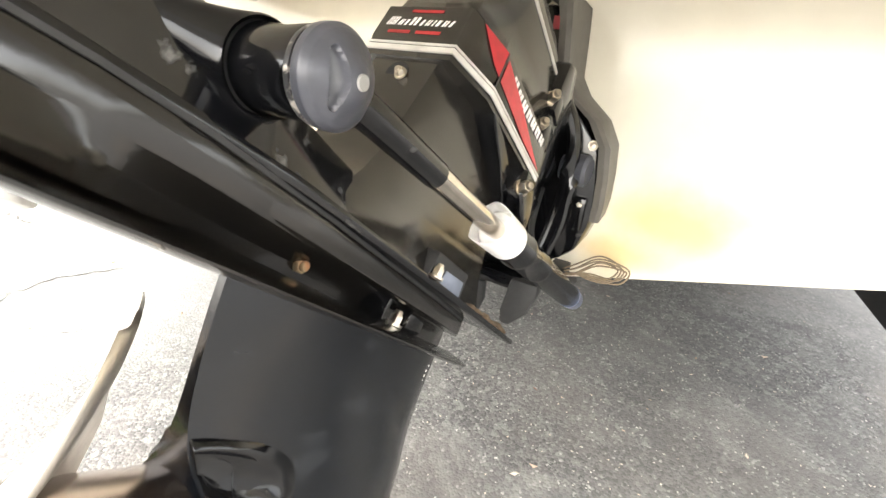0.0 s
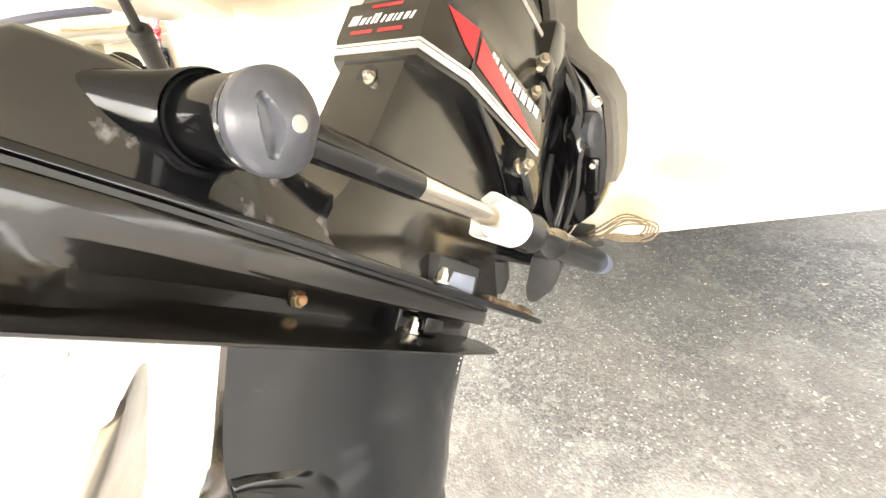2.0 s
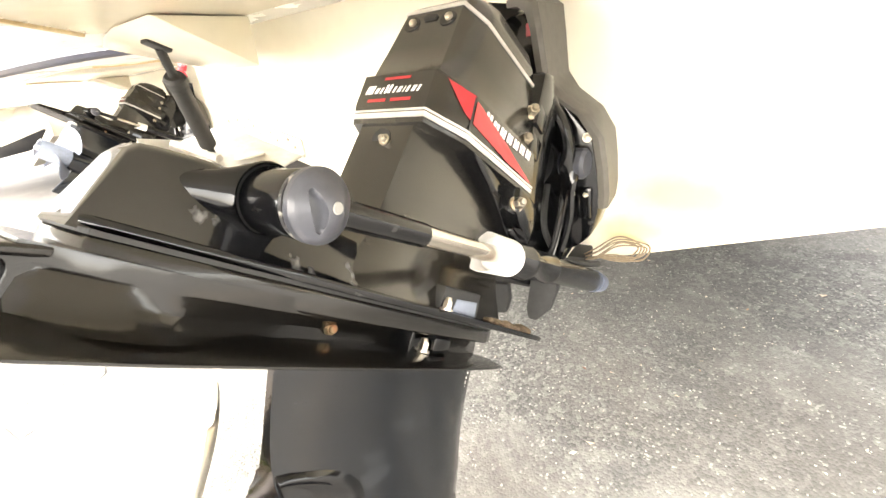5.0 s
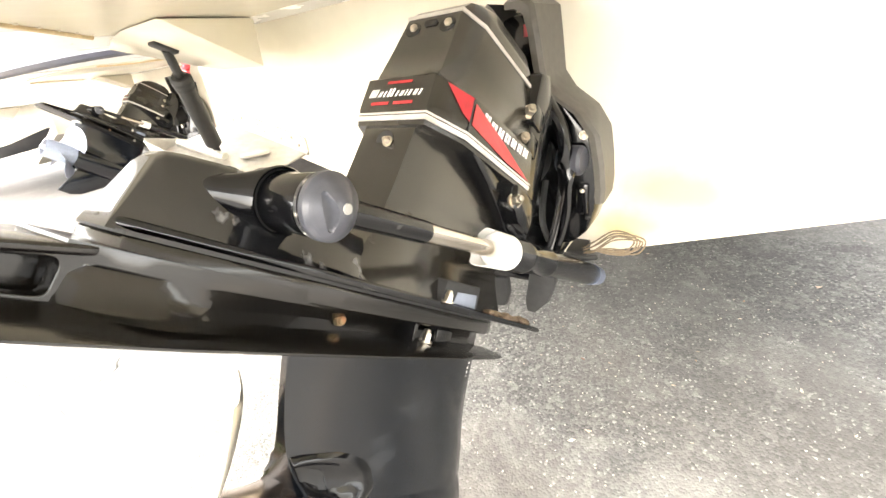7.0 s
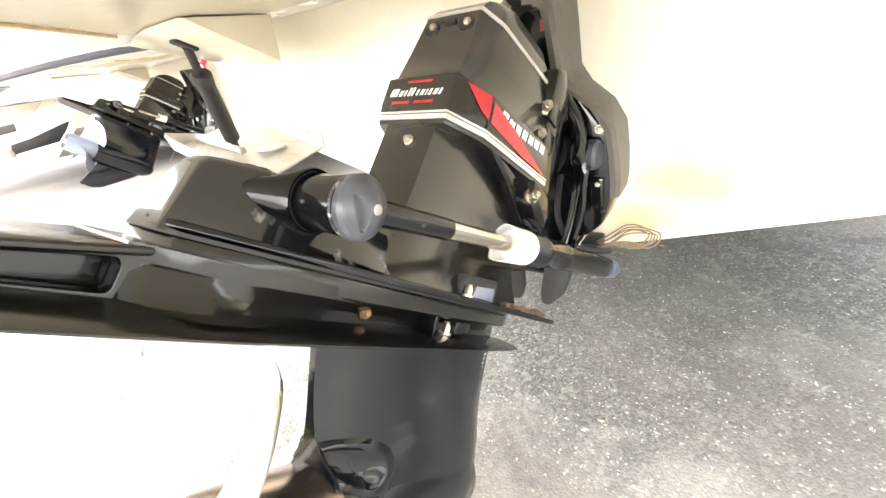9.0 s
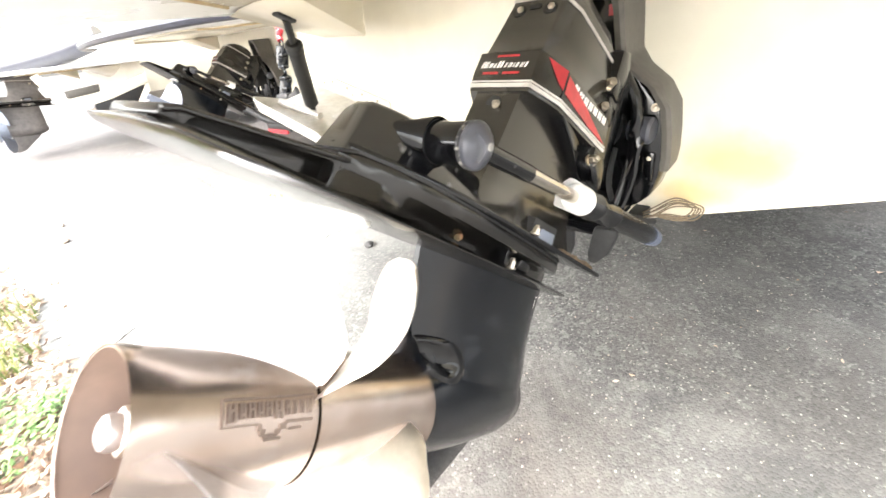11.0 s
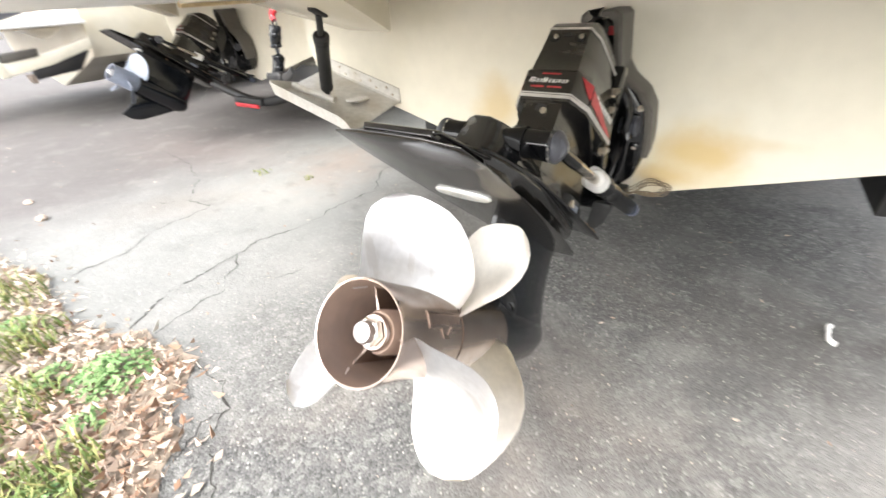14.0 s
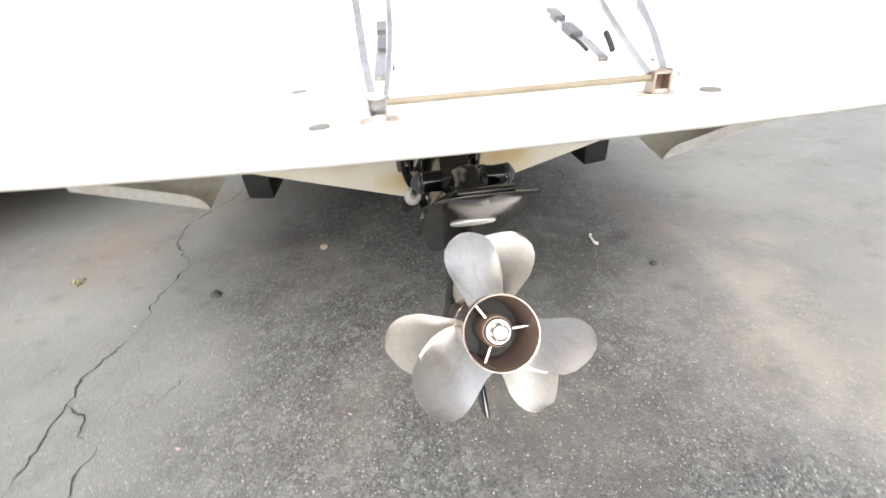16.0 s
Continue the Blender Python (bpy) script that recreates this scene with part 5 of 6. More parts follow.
lad = thing("boarding_ladder", Matrix.Translation((0, 0, 1.077)), "folded stainless boarding ladder with rusty brackets on the platform", "ladder")
for s in (-1, 1):
    x = s * 0.171
    part("bracket_base", revolve([(0, 0), (0.026, 0), (0.023, 0.003), (0, 0.004)], Matrix.Translation((x, -1.043, 0)) @ Matrix.Diagonal((1.0, 0.6, 1, 1)), 28), M_RUST, lad, "rust-stained bracket base")
    bm = bmesh.new()
    for e in (-1, 1):
        box(x + e * 0.0100 - 0.0017, x + e * 0.0100 + 0.0017, -1.056, -1.036, 0.003, 0.028, 0.0015, 1, bm)
    box(x - 0.009, x + 0.009, -1.040, -1.036, 0.003, 0.027, 0.001, 1, bm)
    box(x - 0.0117, x + 0.0117, -1.056, -1.036, 0.0255, 0.0285, 0.001, 1, bm)
    box(x - 0.009, x + 0.009, -1.056, -1.053, 0.003, 0.009, 0.001, 1, bm)
    part("bracket", bm, M_RUST if s > 0 else M_DULL, lad, "rusty box bracket" if s > 0 else "grey steel box bracket")
    part("pivot_bolt", hexbolt((x + s * 0.0117, -1.044, 0.021), (s, 0, 0), 0.007, 0.011), M_DULL, lad)
    # broad outer rail, standing up towards the bow
    own = loft([[(s * (cx + dx), y, z + dz) for dx, dz in ((-0.0048, 0.004), (0.0048, 0.004), (0.0048, -0.004), (-0.0048, -0.004))] for cx, y, z in ((0.176, -1.042, 0.028), (0.181, -1.0, 0.060), (0.186, -0.90, 0.125), (0.19, -0.7, 0.27), (0.19, -0.45, 0.45))])
    bevel(own, 0.002, 2, 40)
    part("rail", own, M_DULL, lad, "broad outer steel rail", 40)
    part("stay", tube([(s * 0.160, -1.042, 0.024), (s * 0.150, -0.98, 0.062), (s * 0.143, -0.88, 0.12), (s * 0.14, -0.6, 0.27)], 0.0045, n=8), M_DULL, lad, "thin steel stay")
    # flat inner rail lying low, with clips on it; the port one lies closer to its bracket
    o = 0.04 if s < 0 else 0.0
    own = loft([[(s * (cx + dx), y, z + dz) for dx, dz in ((-0.007, 0.003), (0.007, 0.003), (0.007, -0.003), (-0.007, -0.003))] for cx, y, z in ((0.126 + o, -0.985, 0.036), (0.122 + o, -0.93, 0.052), (0.115 + o, -0.80, 0.082), (0.108 + o, -0.5, 0.145))])
    bevel(own, 0.002, 2, 40)
    part("rail", own, M_DULL, lad, "flat inner steel rail", 40)
    part("edge_strip", tube([(s * (0.111 + o), -0.965, 0.046), (s * (0.110 + o), -0.945, 0.052), (s * (0.108 + o), -0.915, 0.059)], 0.0026, n=8), M_RUBBER, lad, "dark edge strip")
    part("edge_strip", tube([(s * (0.137 + o * 0.3), -0.985, 0.046), (s * (0.138 + o * 0.3), -0.974, 0.054), (s * (0.138 + o * 0.3), -0.958, 0.064)], 0.0038, n=8), M_RUBBER, lad, "dark edge strip")
    for y0, y1, z0 in ((-0.915, -0.872, 0.058), (-0.845, -0.80, 0.074)):
        own = loft([[(s * (0.117 + o + dx), y, z + dz) for dx, dz in ((-0.008, 0.005), (0.008, 0.005), (0.008, -0.005), (-0.008, -0.005))] for y, z in ((y0, z0), (y1, z0 + 0.009))])
        bevel(own, 0.0015, 2, 40)
        part("clip", own, M_CAP, lad, "grey plastic clip", 40)
    part("strip", box(min(s * (0.098 + o), s * (0.1 + o)), max(s * (0.098 + o), s * (0.1 + o)), -0.96, -0.55, 0.0005, 0.004), M_DULL, lad, "thin steel strip")
part("crossbar", rod((-0.161, -1.046, 0.021), (0.161, -1.046, 0.021), 0.0042, n=14), M_BAR, lad, "rust-stained crossbar")

# coiled cable under the gimbal housing
bm = bmesh.new()
for k, (dz, dx) in enumerate(((0, 0), (0.013, -0.006), (-0.011, 0.006), (0.006, 0.012), (-0.004, -0.012))):
    tube([(0.10, 0.150, 0.405), (0.145, 0.160 - 0.006 * k, 0.425 + dz), (0.185, 0.168, 0.452 + dz), (0.228 + dx, 0.172, 0.452 + dz * 0.5), (0.242 + dx, 0.172, 0.440), (0.224 + dx, 0.170, 0.415 - dz * 0.4), (0.18, 0.165, 0.414 - dz * 0.6), (0.14, 0.160, 0.412), (0.10, 0.15, 0.40 + dz * 0.2)], 0.0019, bm, 6)
cable = thing("coiled_cable", Matrix.Translation((0, 0, 0)), "thin tan cable coiled in a loop below the transom", "cable")
part("coil", bm, M_ROPE, cable)
part("clip", box(0.085, 0.125, 0.13, 0.205, 0.39, 0.42, 0.004), M_RUBBER, cable, "dark cable clip")

# ---------------------------------------------------------------- trailers
def make_trailer(m):
    t = thing("boat_trailer", m, "black boat trailer with carpeted bunks under the hull", "trailer", "trailers")
    for s in (-1, 1):
        out = [(s * 0.82, vee(0.82) - 0.008), (s * 0.955, vee(0.955) - 0.008), (s * 0.95, 0.335), (s * 0.825, 0.32)]
        part("bunk", prism(out, "y", 0.50, 4.2, 0.012), M_TRAILER, t, "dark carpeted bunk board")
        part("frame_rail", box(min(s * 0.86, s * 0.94), max(s * 0.86, s * 0.94), 1.5, 6.6, 0.22, 0.325, 0.01), M_TRAILER, t)
        wheel = part("tyre", rod((s * 1.08, 3.0, 0.3), (s * 1.28, 3.0, 0.3), 0.3, n=36, edge=0.04), M_RUBBER, t, "black tyre")
        part("rim", rod((s * 1.27, 3.0, 0.3), (s * 1.285, 3.0, 0.3), 0.17, n=28, edge=0.01), M_STRIPE, wheel, "grey rim")
    for y in (1.6, 3.6):
        part("crossmember", box(-1.0, 1.0, y, y + 0.08, 0.22, 0.30, 0.008), M_TRAILER, t)
    part("axle", rod((-1.08, 3.0, 0.3), (1.08, 3.0, 0.3), 0.03), M_TRAILER, t)
    part("tongue", box(-0.05, 0.05, 3.6, 8.2, 0.22, 0.30, 0.008), M_TRAILER, t)
    part("jack", rod((0, 7.8, 0.0), (0, 7.8, 0.5), 0.03), M_TRAILER, t)
    return t


trailer = make_trailer(Matrix())

# ---------------------------------------------------------------- neighbouring boats
B2, B3 = Matrix.Translation((-3.5, 1.14, 0.04)), Matrix.Translation((-6.95, 0.62, -0.10))
make_boat(B2, "white and cream motor boat with a dark rub rail", True)
other_drive = make_drive(Matrix.Translation((-0.11, -0.02, 0)) @ B2 @ DRIVE_AT, "black single-propeller stern drive tilted up behind the neighbouring boat", True)
copy_thing(asm, Matrix.Translation((-0.11, -0.02, 0)) @ B2)
for ram in rams:
    copy_thing(ram, Matrix.Translation((-0.11, -0.02, 0)) @ B2)
copy_thing(trailer, B2)
boat_far = make_boat(B3, "cream motor boat with a broad navy rub rail", None)
part("rub_rail", tube([Vector(p) - B3.translation for p in ((-8.2, -1.5, 0.87), (-8.0, -1.0, 0.89), (-7.75, -0.80, 0.905), (-7.3, -0.72, 0.93), (-6.85, -0.36, 1.0), (-6.3, 0.02, 1.06), (-5.9, 0.33, 1.13), (-5.65, 0.58, 1.23))], 0.105, n=12), M_NAVY, boat_far, "broad navy rub rail")
far_drive = copy_thing(other_drive, B3 @ pose(0, -1.28, 0.50, -6))
tagged(far_drive, "stern drive hanging behind the farther boat, greyed for glare haze", "stern drive", "stern drives")
# its black paints give way to the grey that carries the haze
for ob in far_drive.children_recursive:
    if ob.type == "MESH" and ob.material_slots and ob.material_slots[0].material in (M_BLACK, M_BOX, M_SATIN, M_LEG):
        ob.material_slots[0].link = "OBJECT"
        ob.material_slots[0].material = M_HAZED
far_trailer = copy_thing(trailer, B3)
tagged(far_trailer, "black boat trailer with raised guide boards under the farther boat", "trailer", "trailers")
for ob in far_drive.children:
    if ob.name.startswith("propeller"):
        ob.scale = (1.5, 1.1, 1.5)
# cream moulded brackets and dark pads under the farther boat's quarter
def far_board(name, outline, thick, material, label):
    x = -5.52 - B3.translation.x
    return part(name, prism([(y - B3.translation.y, z - B3.translation.z) for y, z in outline], "x", x - thick, x + thick, 0.006), material, boat_far, label)


far_board("quarter_bracket", [(-0.17, 0.91), (-0.11, 0.93), (0.03, 0.66), (0.03, 0.545), (-0.03, 0.545)], 0.05, M_CREAM, "cream moulded bracket")
far_board("quarter_lip", [(-0.02, 0.545), (-0.02, 0.665), (0.45, 0.73), (0.80, 0.82), (0.80, 0.72), (0.40, 0.61)], 0.045, M_CREAM, "cream moulded lip")
far_board("quarter_pad", [(0.035, 0.67), (0.035, 0.745), (0.33, 0.77), (0.32, 0.70)], 0.055, M_SHIELD, "grey weathered pad")
far_board("bunk_end", [(0.24, 0.595), (0.76, 0.70), (0.62, 0.53), (0.20, 0.49)], 0.04, M_TRAILER, "dark carpeted bunk end")
far_board("bunk_foot", [(0.17, 0.54), (0.21, 0.55), (0.22, 0.47), (0.18, 0.465)], 0.06, M_RUST, "rusty foot")

# red reflector bar on the neighbour's trailer
bar = thing("trailer_light_bar", Matrix.Translation((-0.21, 0.21, -0.035)), "black trailer light bar with a red lens behind the neighbouring boat", "trailer light")
part("bar", tube([(-4.3, 1.0, 0.50), (-4.0, 1.0, 0.43), (-3.66, 1.0, 0.335), (-3.35, 1.0, 0.275), (-3.1, 1.0, 0.265), (-2.85, 1.0, 0.31), (-2.5, 1.0, 0.41), (-2.35, 1.0, 0.46)], 0.04, n=10), M_TRAILER, bar, "bent black steel bar")
part("lamp_box", box(-3.5, -3.08, 0.93, 1.0, 0.235, 0.30, 0.012), M_TRAILER, bar, "black lamp box")
part("red_lens", box(-3.47, -3.12, 0.915, 0.935, 0.215, 0.25, 0.006), M_RED, bar, "red lens")
part("fender", prism([(-2.62, 0.40), (-2.62, 0.52), (-2.42, 0.62), (-2.18, 0.62), (-2.12, 0.42)], "y", 0.93, 1.25, 0.02), M_TRAILER, bar, "black mudguard end")
# ratchet strap hanging at the neighbour's corner
strap = thing("ratchet_strap", Matrix(), "black ratchet strap with a red hook hanging from the hull", "strap")
path_pts = [(-1.84, 0.40, 0.915), (-1.845, 0.395, 0.88), (-1.85, 0.385, 0.82), (-1.845, 0.38, 0.76), (-1.86, 0.365, 0.70), (-1.865, 0.36, 0.665)]
part("webbing", tube(path_pts, 0.030, n=8, flat=0.3), M_LEG, strap, "black webbing")
for k in range(4):
    z = 0.87 - 0.055 * k
    part("loop", box(-1.878, -1.818, 0.372 - 0.008 * k, 0.408 - 0.008 * k, z - 0.010, z + 0.010, 0.006), M_LEG, strap)
part("buckle", box(-1.905, -1.815, 0.335, 0.385, 0.635, 0.685, 0.012), M_TRAILER, strap)
part("ring", tube([(-1.84 + 0.016 * math.cos(a * 0.7854), 0.40, 0.925 + 0.018 * math.sin(a * 0.7854)) for a in range(8)], 0.005, n=8, closed=True), M_TRAILER, strap, "dark steel ring")
part("hook", tube([(-1.838, 0.40, 0.94), (-1.85, 0.405, 0.965), (-1.835, 0.41, 0.985), (-1.86, 0.42, 1.005), (-1.90, 0.46, 1.04), (-1.99, 0.60, 1.09)], 0.017, n=8), M_RED, strap, "red coated hook")
part("tail", tube([(-1.97, 0.37, 0.65), (-1.90, 0.365, 0.645), (-1.78, 0.35, 0.66), (-1.70, 0.34, 0.70)], 0.024, n=8, flat=0.5), M_TRAILER, strap)

# ---------------------------------------------------------------- ground details
def jagged(points, width, seed, name, label):
    """A crack in the asphalt: an uneven dark seam along the points."""
    rnd = random.Random(seed)
    pts = [Vector((x, y, 0)) for x, y in points]
    fine = []
    for a, b in zip(pts, pts[1:]):
        n = max(2, int((b - a).length / 0.018))
        side = Vector((-(b - a).y, (b - a).x, 0)).normalized()
        for i in range(n):
            f = i / n
            off = 0.022 * noise.noise(Vector((a.x * 3 + f * (b - a).length * 14, a.y * 3, seed))) + rnd.uniform(-0.007, 0.007)
            fine.append(a.lerp(b, f) + side * off)
    fine.append(pts[-1])
    bm = bmesh.new()
    prev = None
    for i, p in enumerate(fine):
        q = fine[min(i + 1, len(fine) - 1)] - fine[max(i - 1, 0)]
        side = Vector((-q.y, q.x, 0)).normalized()
        w = 1.05 * width * max(0.12, min(1.0, 0.75 + 1.6 * noise.noise(p * 9))) * rnd.uniform(0.25, 1.0) * (0.4 + 0.6 * min(1, i / 4, (len(fine) - 1 - i) / 4 + 0.1))
        pair = [bm.verts.new(p + side * w / 2 + Vector((0, 0, 0.0022))), bm.verts.new(p - side * w / 2 + Vector((0, 0, 0.0022)))]
        if prev:
            bm.faces.new((prev[0], prev[1], pair[1], pair[0]))
        prev = pair
    return tagged(part(name, bm, M_CRACK, smooth=0), label, "crack", kind="structure")


M_CRACK = mat("crack_soil", (0.035, 0.034, 0.03), 0.95, var=0.5, scale=60, bump=0.3)
for k, (pts, w) in enumerate((
    ([(-1.25, 1.9), (-1.38, 1.3), (-1.56, 0.97), (-1.53, 0.75), (-1.42, 0.57), (-1.36, 0.48), (-1.41, 0.15), (-1.39, 0.05), (-1.40, -0.08), (-1.48, -0.28), (-1.46, -0.40), (-1.45, -0.74), (-1.35, -0.95)], 0.012),
    ([(-1.46, -0.40), (-1.36, -0.48), (-1.34, -0.55), (-1.26, -0.61), (-1.25, -0.84), (-1.2, -0.93)], 0.008),
    ([(-2.63, 0.06), (-2.33, -0.16), (-2.12, -0.16), (-2.10, -0.52), (-1.99, -0.68), (-2.01, -0.95)], 0.010),
    ([(-2.33, -0.16), (-2.5, -0.3)], 0.006),
    ([(-0.92, -0.92), (-0.79, -0.91), (-0.68, -0.96), (-0.64, -1.05), (-0.49, -1.12), (-0.38, -1.25)], 0.009),
    ([(-0.68, -0.96), (-0.70, -1.03), (-0.66, -1.12), (-0.62, -1.25)], 0.007),
    ([(-1.07, -0.33), (-1.12, -0.45), (-1.13, -0.52)], 0.006),
    ([(-3.6, 0.3), (-3.0, 0.22), (-2.63, 0.06)], 0.008))):
    jagged(pts, w, k + 3, "pavement_crack", "dark jagged crack in the asphalt")

EDGE = [(-14.0, -1.15), (-4.72, -1.05), (-2.75, -1.08), (-2.1, -0.98), (-1.62, -1.05), (-1.2, -0.94), (-0.94, -0.92), (-0.79, -1.06), (-0.60, -1.20), (-0.42, -1.42), (-0.35, -2.0), (-0.3, -6.0), (-14.0, -6.0)]


def inside(x, y):
    hit = False
    for (xa, ya), (xb, yb) in zip(EDGE, EDGE[1:] + EDGE[:1]):
        if (ya > y) != (yb > y) and x < (xb - xa) * (y - ya) / (yb - ya) + xa:
            hit = not hit
    return hit


M_SOIL = mat("leafy_soil", (0.23, 0.185, 0.145), 0.95, var=0.5, scale=40, bump=0.6, dirt=(0.27, 0.22, 0.17), dirt_amt=0.8, dirt_scale=10)
rnd = random.Random(11)
bm = bmesh.new()
outline = []
for (xa, ya), (xb, yb) in zip(EDGE, EDGE[1:] + EDGE[:1]):
    n = max(1, int(math.hypot(xb - xa, yb - ya) / 0.06)) if max(ya, yb) > -1.9 and min(xa, xb) > -6 else 1
    for i in range(n):
        f = i / n
        j = 0.05 if n > 1 else 0
        outline.append((xa + (xb - xa) * f + rnd.uniform(-j, j), ya + (yb - ya) * f + rnd.uniform(-j, j)))
base = [bm.verts.new((x, y, 0.003)) for x, y in outline]
bm.faces.new(base)
bmesh.ops.triangulate(bm, faces=bm.faces[:])
tagged(part("verge", bm, M_SOIL, smooth=0), "bare brown soil verge beside the driveway", "verge", kind="structure")


def island_material(name, stops, rough=0.8, trans=0.0):
    m = bpy.data.materials.new(name)
    m.use_nodes = True
    nt = m.node_tree
    p = nt.nodes["Principled BSDF"]
    geo = nt.nodes.new("ShaderNodeNewGeometry")
    ramp = nt.nodes.new("ShaderNodeValToRGB")
    el = ramp.color_ramp.elements
    while len(el) < len(stops):
        el.new(0.5)
    for e, (pos, c) in zip(el, stops):
        e.position, e.color = pos, (*c, 1)
    nt.links.new(geo.outputs["Random Per Island"], ramp.inputs["Fac"])
    n = nt.nodes.new("ShaderNodeTexNoise")
    n.inputs["Scale"].default_value = 60
    mx = nt.nodes.new("ShaderNodeMix")
    mx.data_type, mx.blend_type = "RGBA", "MULTIPLY"
    mx.inputs["Factor"].default_value = 0.22
    nt.links.new(ramp.outputs[0], mx.inputs["A"])
    nt.links.new(n.outputs["Color"], mx.inputs["B"])
    nt.links.new(mx.outputs["Result"], p.inputs["Base Color"])
    p.inputs["Roughness"].default_value = rough
    return m


M_LEAF = island_material("dry_leaves", ((0.0, (0.46, 0.36, 0.28)), (0.3, (0.52, 0.41, 0.33)), (0.45, (0.28, 0.16, 0.10)), (0.56, (0.62, 0.54, 0.47)), (0.85, (0.32, 0.20, 0.13)), (1.0, (0.20, 0.10, 0.06))))
M_GRASS = island_material("grass_blades", ((0.0, (0.12, 0.19, 0.05)), (0.4, (0.20, 0.25, 0.08)), (0.75, (0.34, 0.32, 0.12)), (1.0, (0.15, 0.20, 0.06))))
M_CLOVER = island_material("clover_leaves", ((0.0, (0.11, 0.22, 0.07)), (0.5, (0.19, 0.32, 0.12)), (1.0, (0.28, 0.40, 0.17))))


class Bits:
    def __init__(self):
        self.v, self.f = [], []

    def leaf(self, p, size, rnd, slim=0.5, curl=0.3):
        a, tilt = rnd.uniform(0, 6.283), rnd.uniform(-0.5, 0.5)
        d = Vector((math.cos(a), math.sin(a), tilt * 0.6))
        w = Vector((-math.sin(a), math.cos(a), rnd.uniform(-0.4, 0.4))) * size * slim
        p = Vector(p)
        k = len(self.v)
        up = Vector((0, 0, size * curl * rnd.uniform(-0.3, 1)))
        for q in (p - d * size / 2 + up, p + w / 2, p + d * size / 2 + up * rnd.uniform(0, 1.4), p - w / 2):
            self.v.append((q.x, q.y, max(0.004, q.z)))
        self.f += [(k, k + 1, k + 2), (k, k + 2, k + 3)]

    def blade(self, p, h, rnd, width=0.003):
        a = rnd.uniform(0, 6.283)
        lean = Vector((math.cos(a), math.sin(a), 0)) * h * rnd.uniform(0.15, 0.9)
        s = Vector((-math.sin(a), math.cos(a), 0)) * width
        p = Vector(p)
        k = len(self.v)
        for q in (p - s, p + s, p + lean * 0.35 + s * 0.8 + Vector((0, 0, h * 0.6)), p + lean * 0.35 - s * 0.8 + Vector((0, 0, h * 0.6)), p + lean + Vector((0, 0, h * rnd.uniform(0.6, 1.0)))):
            self.v.append(tuple(q))
        self.f += [(k, k + 1, k + 2, k + 3), (k + 3, k + 2, k + 4)]

    def make(self, name, material, label, category):
        me = bpy.data.meshes.new(name)
        me.from_pydata(self.v, [], self.f)
        me.materials.append(material)
        return tagged(new(name, me), label, category, kind="stuff")


M_STRAW = island_material("bleached_straw", ((0.0, (0.56, 0.49, 0.40)), (0.35, (0.42, 0.34, 0.27)), (0.55, (0.68, 0.62, 0.54)), (0.78, (0.30, 0.22, 0.16)), (0.9, (0.26, 0.15, 0.10)), (1.0, (0.16, 0.10, 0.07))))
litter, straw, grass, clover = Bits(), Bits(), Bits(), Bits()
rnd = random.Random(5)
count = 0
while count < 24000:
    x, y = rnd.uniform(-5.5, -0.35), rnd.uniform(-2.3, -0.85)
    if rnd.random() > (1.0 if x > -2.8 else 0.45):
        continue
    spill = rnd.random() < 0.13
    if not inside(x, y) and not (spill and inside(x - rnd.uniform(0, 0.12), y - rnd.uniform(0, 0.15))):
        continue
    count += 1
    pile = litter if x > -1.15 + 0.25 * noise.noise(Vector((x * 3, y * 3, 5))) else straw
    if rnd.random() < 0.4:
        pile.leaf((x, y, rnd.uniform(0.006, 0.02)), rnd.uniform(0.02, 0.06), rnd, rnd.uniform(0.035, 0.09), 0.3)
    else:
        pile.leaf((x, y, rnd.uniform(0.006, 0.024)), rnd.uniform(0.012, 0.042), rnd, rnd.uniform(0.3, 0.65), 0.7)
for _ in range(260):
    x, y = rnd.uniform(-6, 0.9), rnd.uniform(-0.95, 1.6)
    litter.leaf((x, y, 0.006), rnd.uniform(0.008, 0.022), rnd, 0.4, 0.3)
straw.make("straw_litter", M_STRAW, "bleached straw and pale leaves on the verge", "straw litter")
litter.make("leaf_litter", M_LEAF, "dry tan and brown leaves and straw on the verge", "leaf litter")
for _ in range(9000):
    x, y = rnd.uniform(-7.5, -2.3), rnd.uniform(-2.4, -1.0)
    if inside(x, y) and noise.noise(Vector((x * 1.5, y * 1.5, 2))) > 0.05 - (0.3 if x < -3.2 else 0):
        grass.blade((x, y, 0.003), rnd.uniform(0.03, 0.09), rnd, 0.004)
for cx, cy, r, n in ((-0.86, -1.36, 0.10, 260), (-0.75, -1.5, 0.14, 420), (-1.25, -1.32, 0.10, 200), (-1.6, -1.18, 0.10, 200), (-2.0, -1.12, 0.12, 160), (-1.05, -1.6, 0.16, 300), (-1.9, -1.45, 0.2, 300), (-2.3, 0.35, 0.05, 30), (-1.9, 0.42, 0.03, 20)):
    for _ in range(n):
        a, q = rnd.uniform(0, 6.283), 1.35 * r * rnd.random() ** 0.6
        x, y = cx + q * math.cos(a), cy + q * math.sin(a)
        if inside(x, y) or y > 0:
            grass.blade((x, y, 0.003), rnd.uniform(0.03, 0.10) if y < 0 else 0.02, rnd, 0.0035)
grass.make("grass", M_GRASS, "patchy green and yellow grass on the verge", "grass")
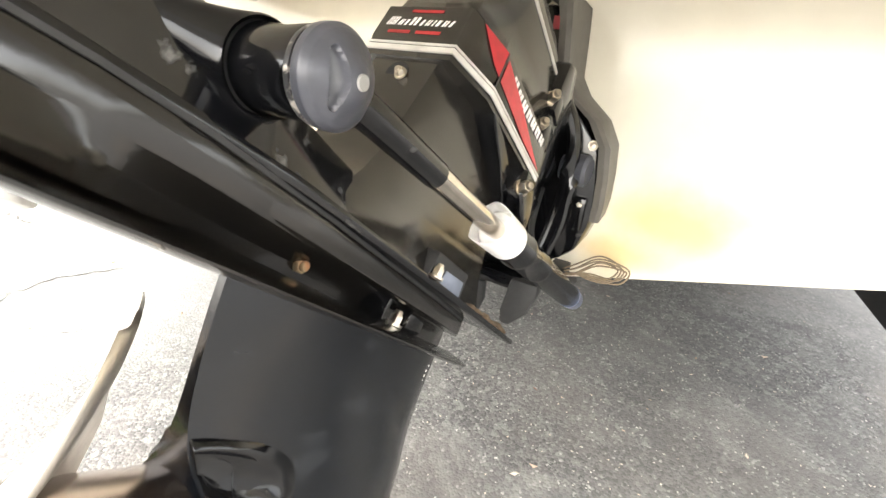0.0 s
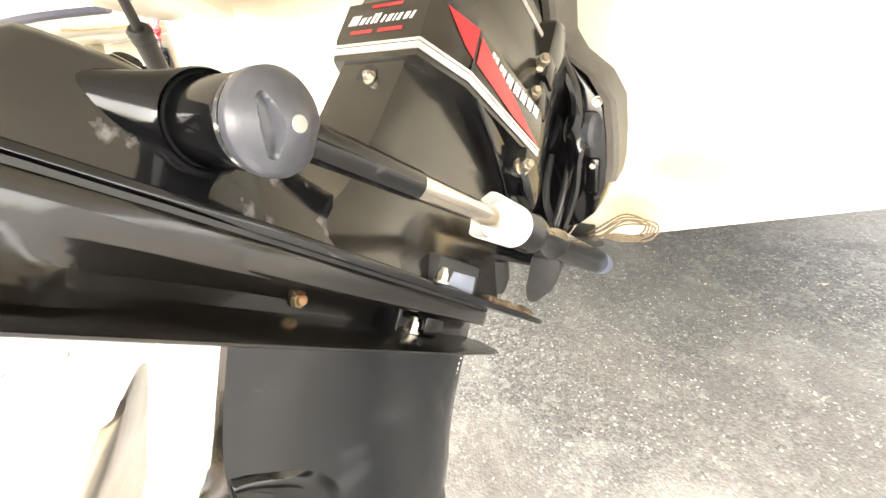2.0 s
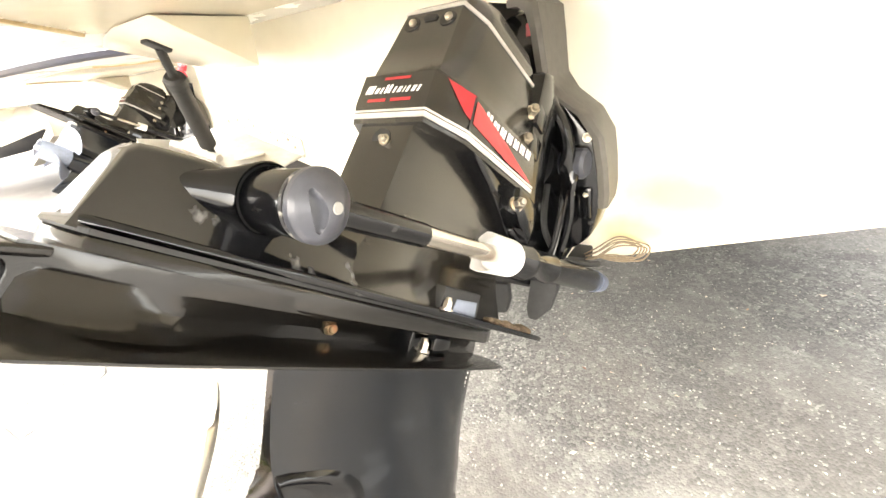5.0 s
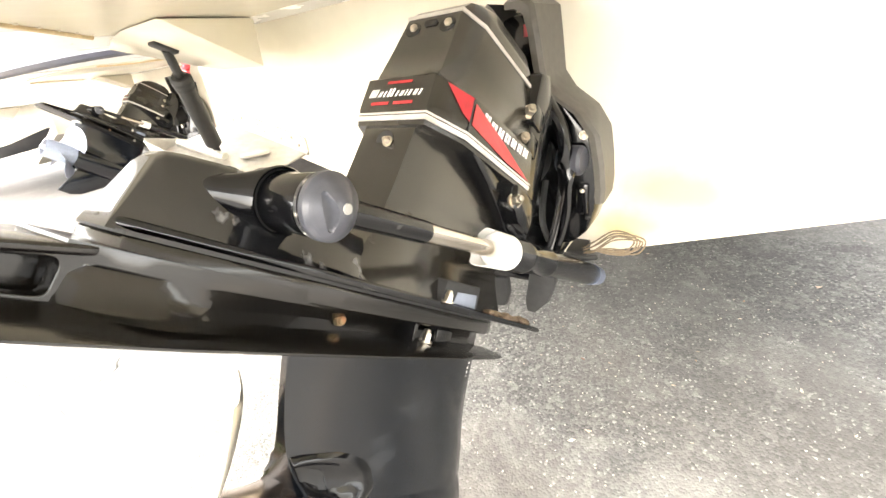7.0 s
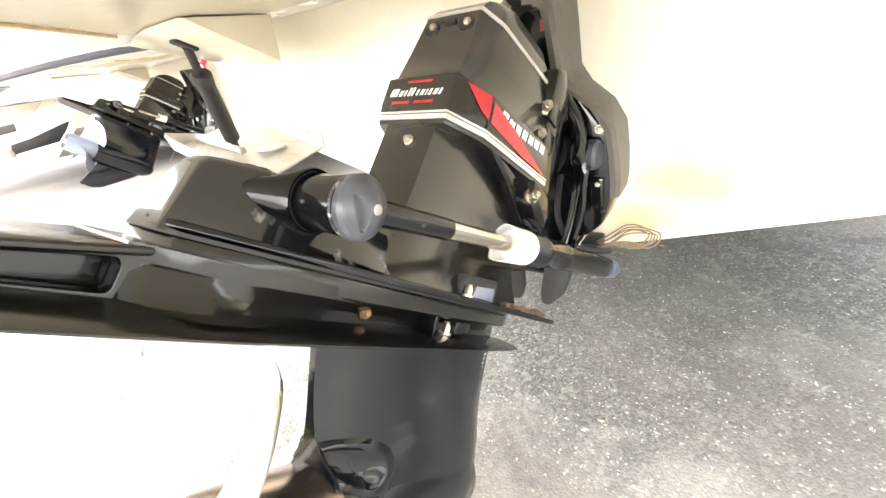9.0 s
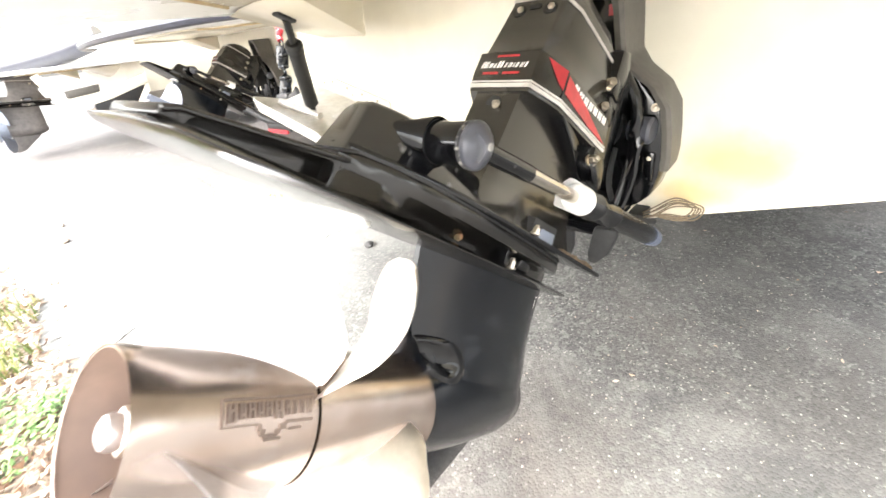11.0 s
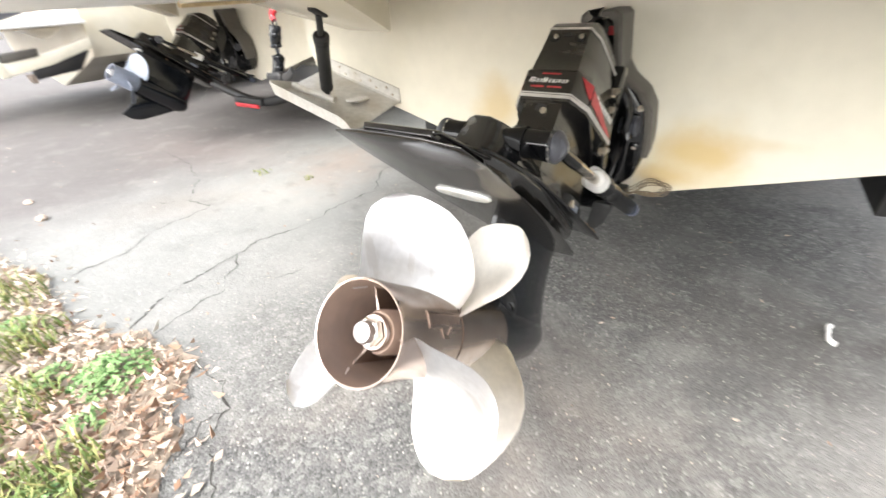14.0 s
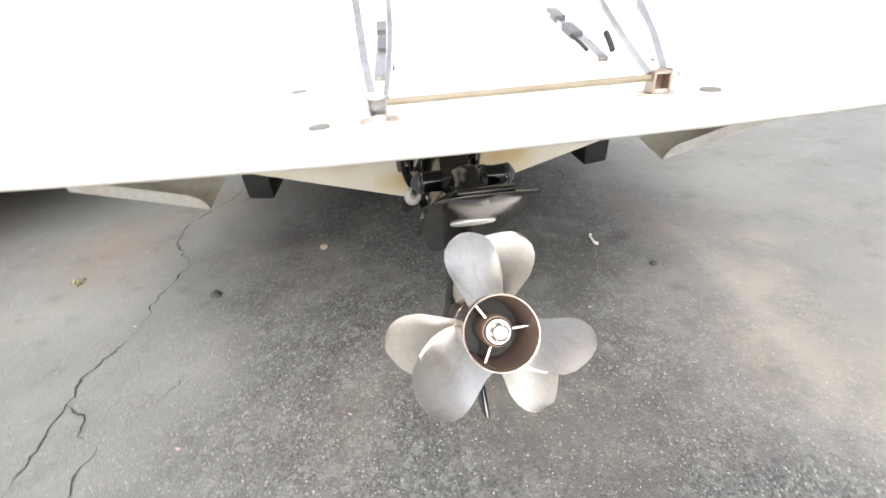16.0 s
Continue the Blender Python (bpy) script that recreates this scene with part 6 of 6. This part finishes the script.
for cx, cy, r, h, n in ((-1.13, -1.09, 0.11, 0.085, 700), (-1.3, -1.2, 0.06, 0.05, 200), (-0.80, -1.42, 0.10, 0.06, 420), (-1.72, -1.2, 0.09, 0.06, 260), (-1.0, -1.22, 0.05, 0.04, 140)):
    for _ in range(int(n * 0.6)):
        a, q = rnd.uniform(0, 6.283), rnd.random() ** 0.7
        x, y = cx + 1.15 * r * q * math.cos(a), cy + 1.15 * r * q * math.sin(a)
        z = 0.8 * h * (1 - q * q) * rnd.uniform(0.2, 1.0) + 0.008
        clover.leaf((x, y, z), rnd.uniform(0.012, 0.027), rnd, 0.85, 0.4)
clover.make("clover", M_CLOVER, "bright green clover clumps on the verge", "clover")

# loose stones, grit and a scrap of paper on the asphalt
def pebble(x, y, r, material, label, seed):
    bm = bmesh.new()
    bmesh.ops.create_icosphere(bm, subdivisions=2, radius=r)
    for v in bm.verts:
        v.co *= 1 + 0.35 * noise.noise(v.co * (1.2 / r) + Vector((seed, 0, 0)))
        v.co.z = v.co.z * 0.6 + r * 0.45
    ob = part("pebble", bm, material)
    ob.location = (x, y, 0)
    return tagged(ob, label, "pebble", "loose pebbles")


M_STONE = mat("pale_stone", (0.42, 0.34, 0.28), 0.8, var=0.2, scale=80, bump=0.3)
M_DARKSTONE = mat("dark_stone", (0.06, 0.06, 0.06), 0.8, var=0.3, scale=80, bump=0.3)
pebble(-0.64, 0.49, 0.022, M_STONE, "small brown pebble on the asphalt", 1)
pebble(-1.12, 0.16, 0.024, M_DARKSTONE, "small dark lump on the asphalt", 2)
pebble(0.993, -0.02, 0.016, M_DARKSTONE, "small dark lump on the asphalt", 3)
pebble(-2.9, -0.75, 0.03, M_STONE, "small grey stone on the asphalt", 4)
pebble(-3.3, -0.7, 0.025, M_STONE, "small grey stone on the asphalt", 5)
bm = tube([(0.808, 0.282, 0.012), (0.796, 0.268, 0.018), (0.799, 0.245, 0.012), (0.792, 0.228, 0.02), (0.797, 0.205, 0.012), (0.812, 0.192, 0.012)], 0.010, n=8, flat=0.5)
tagged(part("paper_scrap", bm, M_WHITE), "crumpled scrap of white paper on the asphalt", "litter")
grit = Bits()
for _ in range(2600):
    x, y = rnd.uniform(-1.2, 1.5), rnd.uniform(-1.4, 1.0)
    grit.leaf((x, y, 0.003), rnd.uniform(0.003, 0.008), rnd, 0.7, 0.5)
grit.make("grit", island_material("pale_grit", ((0.0, (0.5, 0.48, 0.44)), (0.6, (0.35, 0.33, 0.3)), (1.0, (0.6, 0.5, 0.4)))), "pale loose grit scattered on the asphalt", "grit")
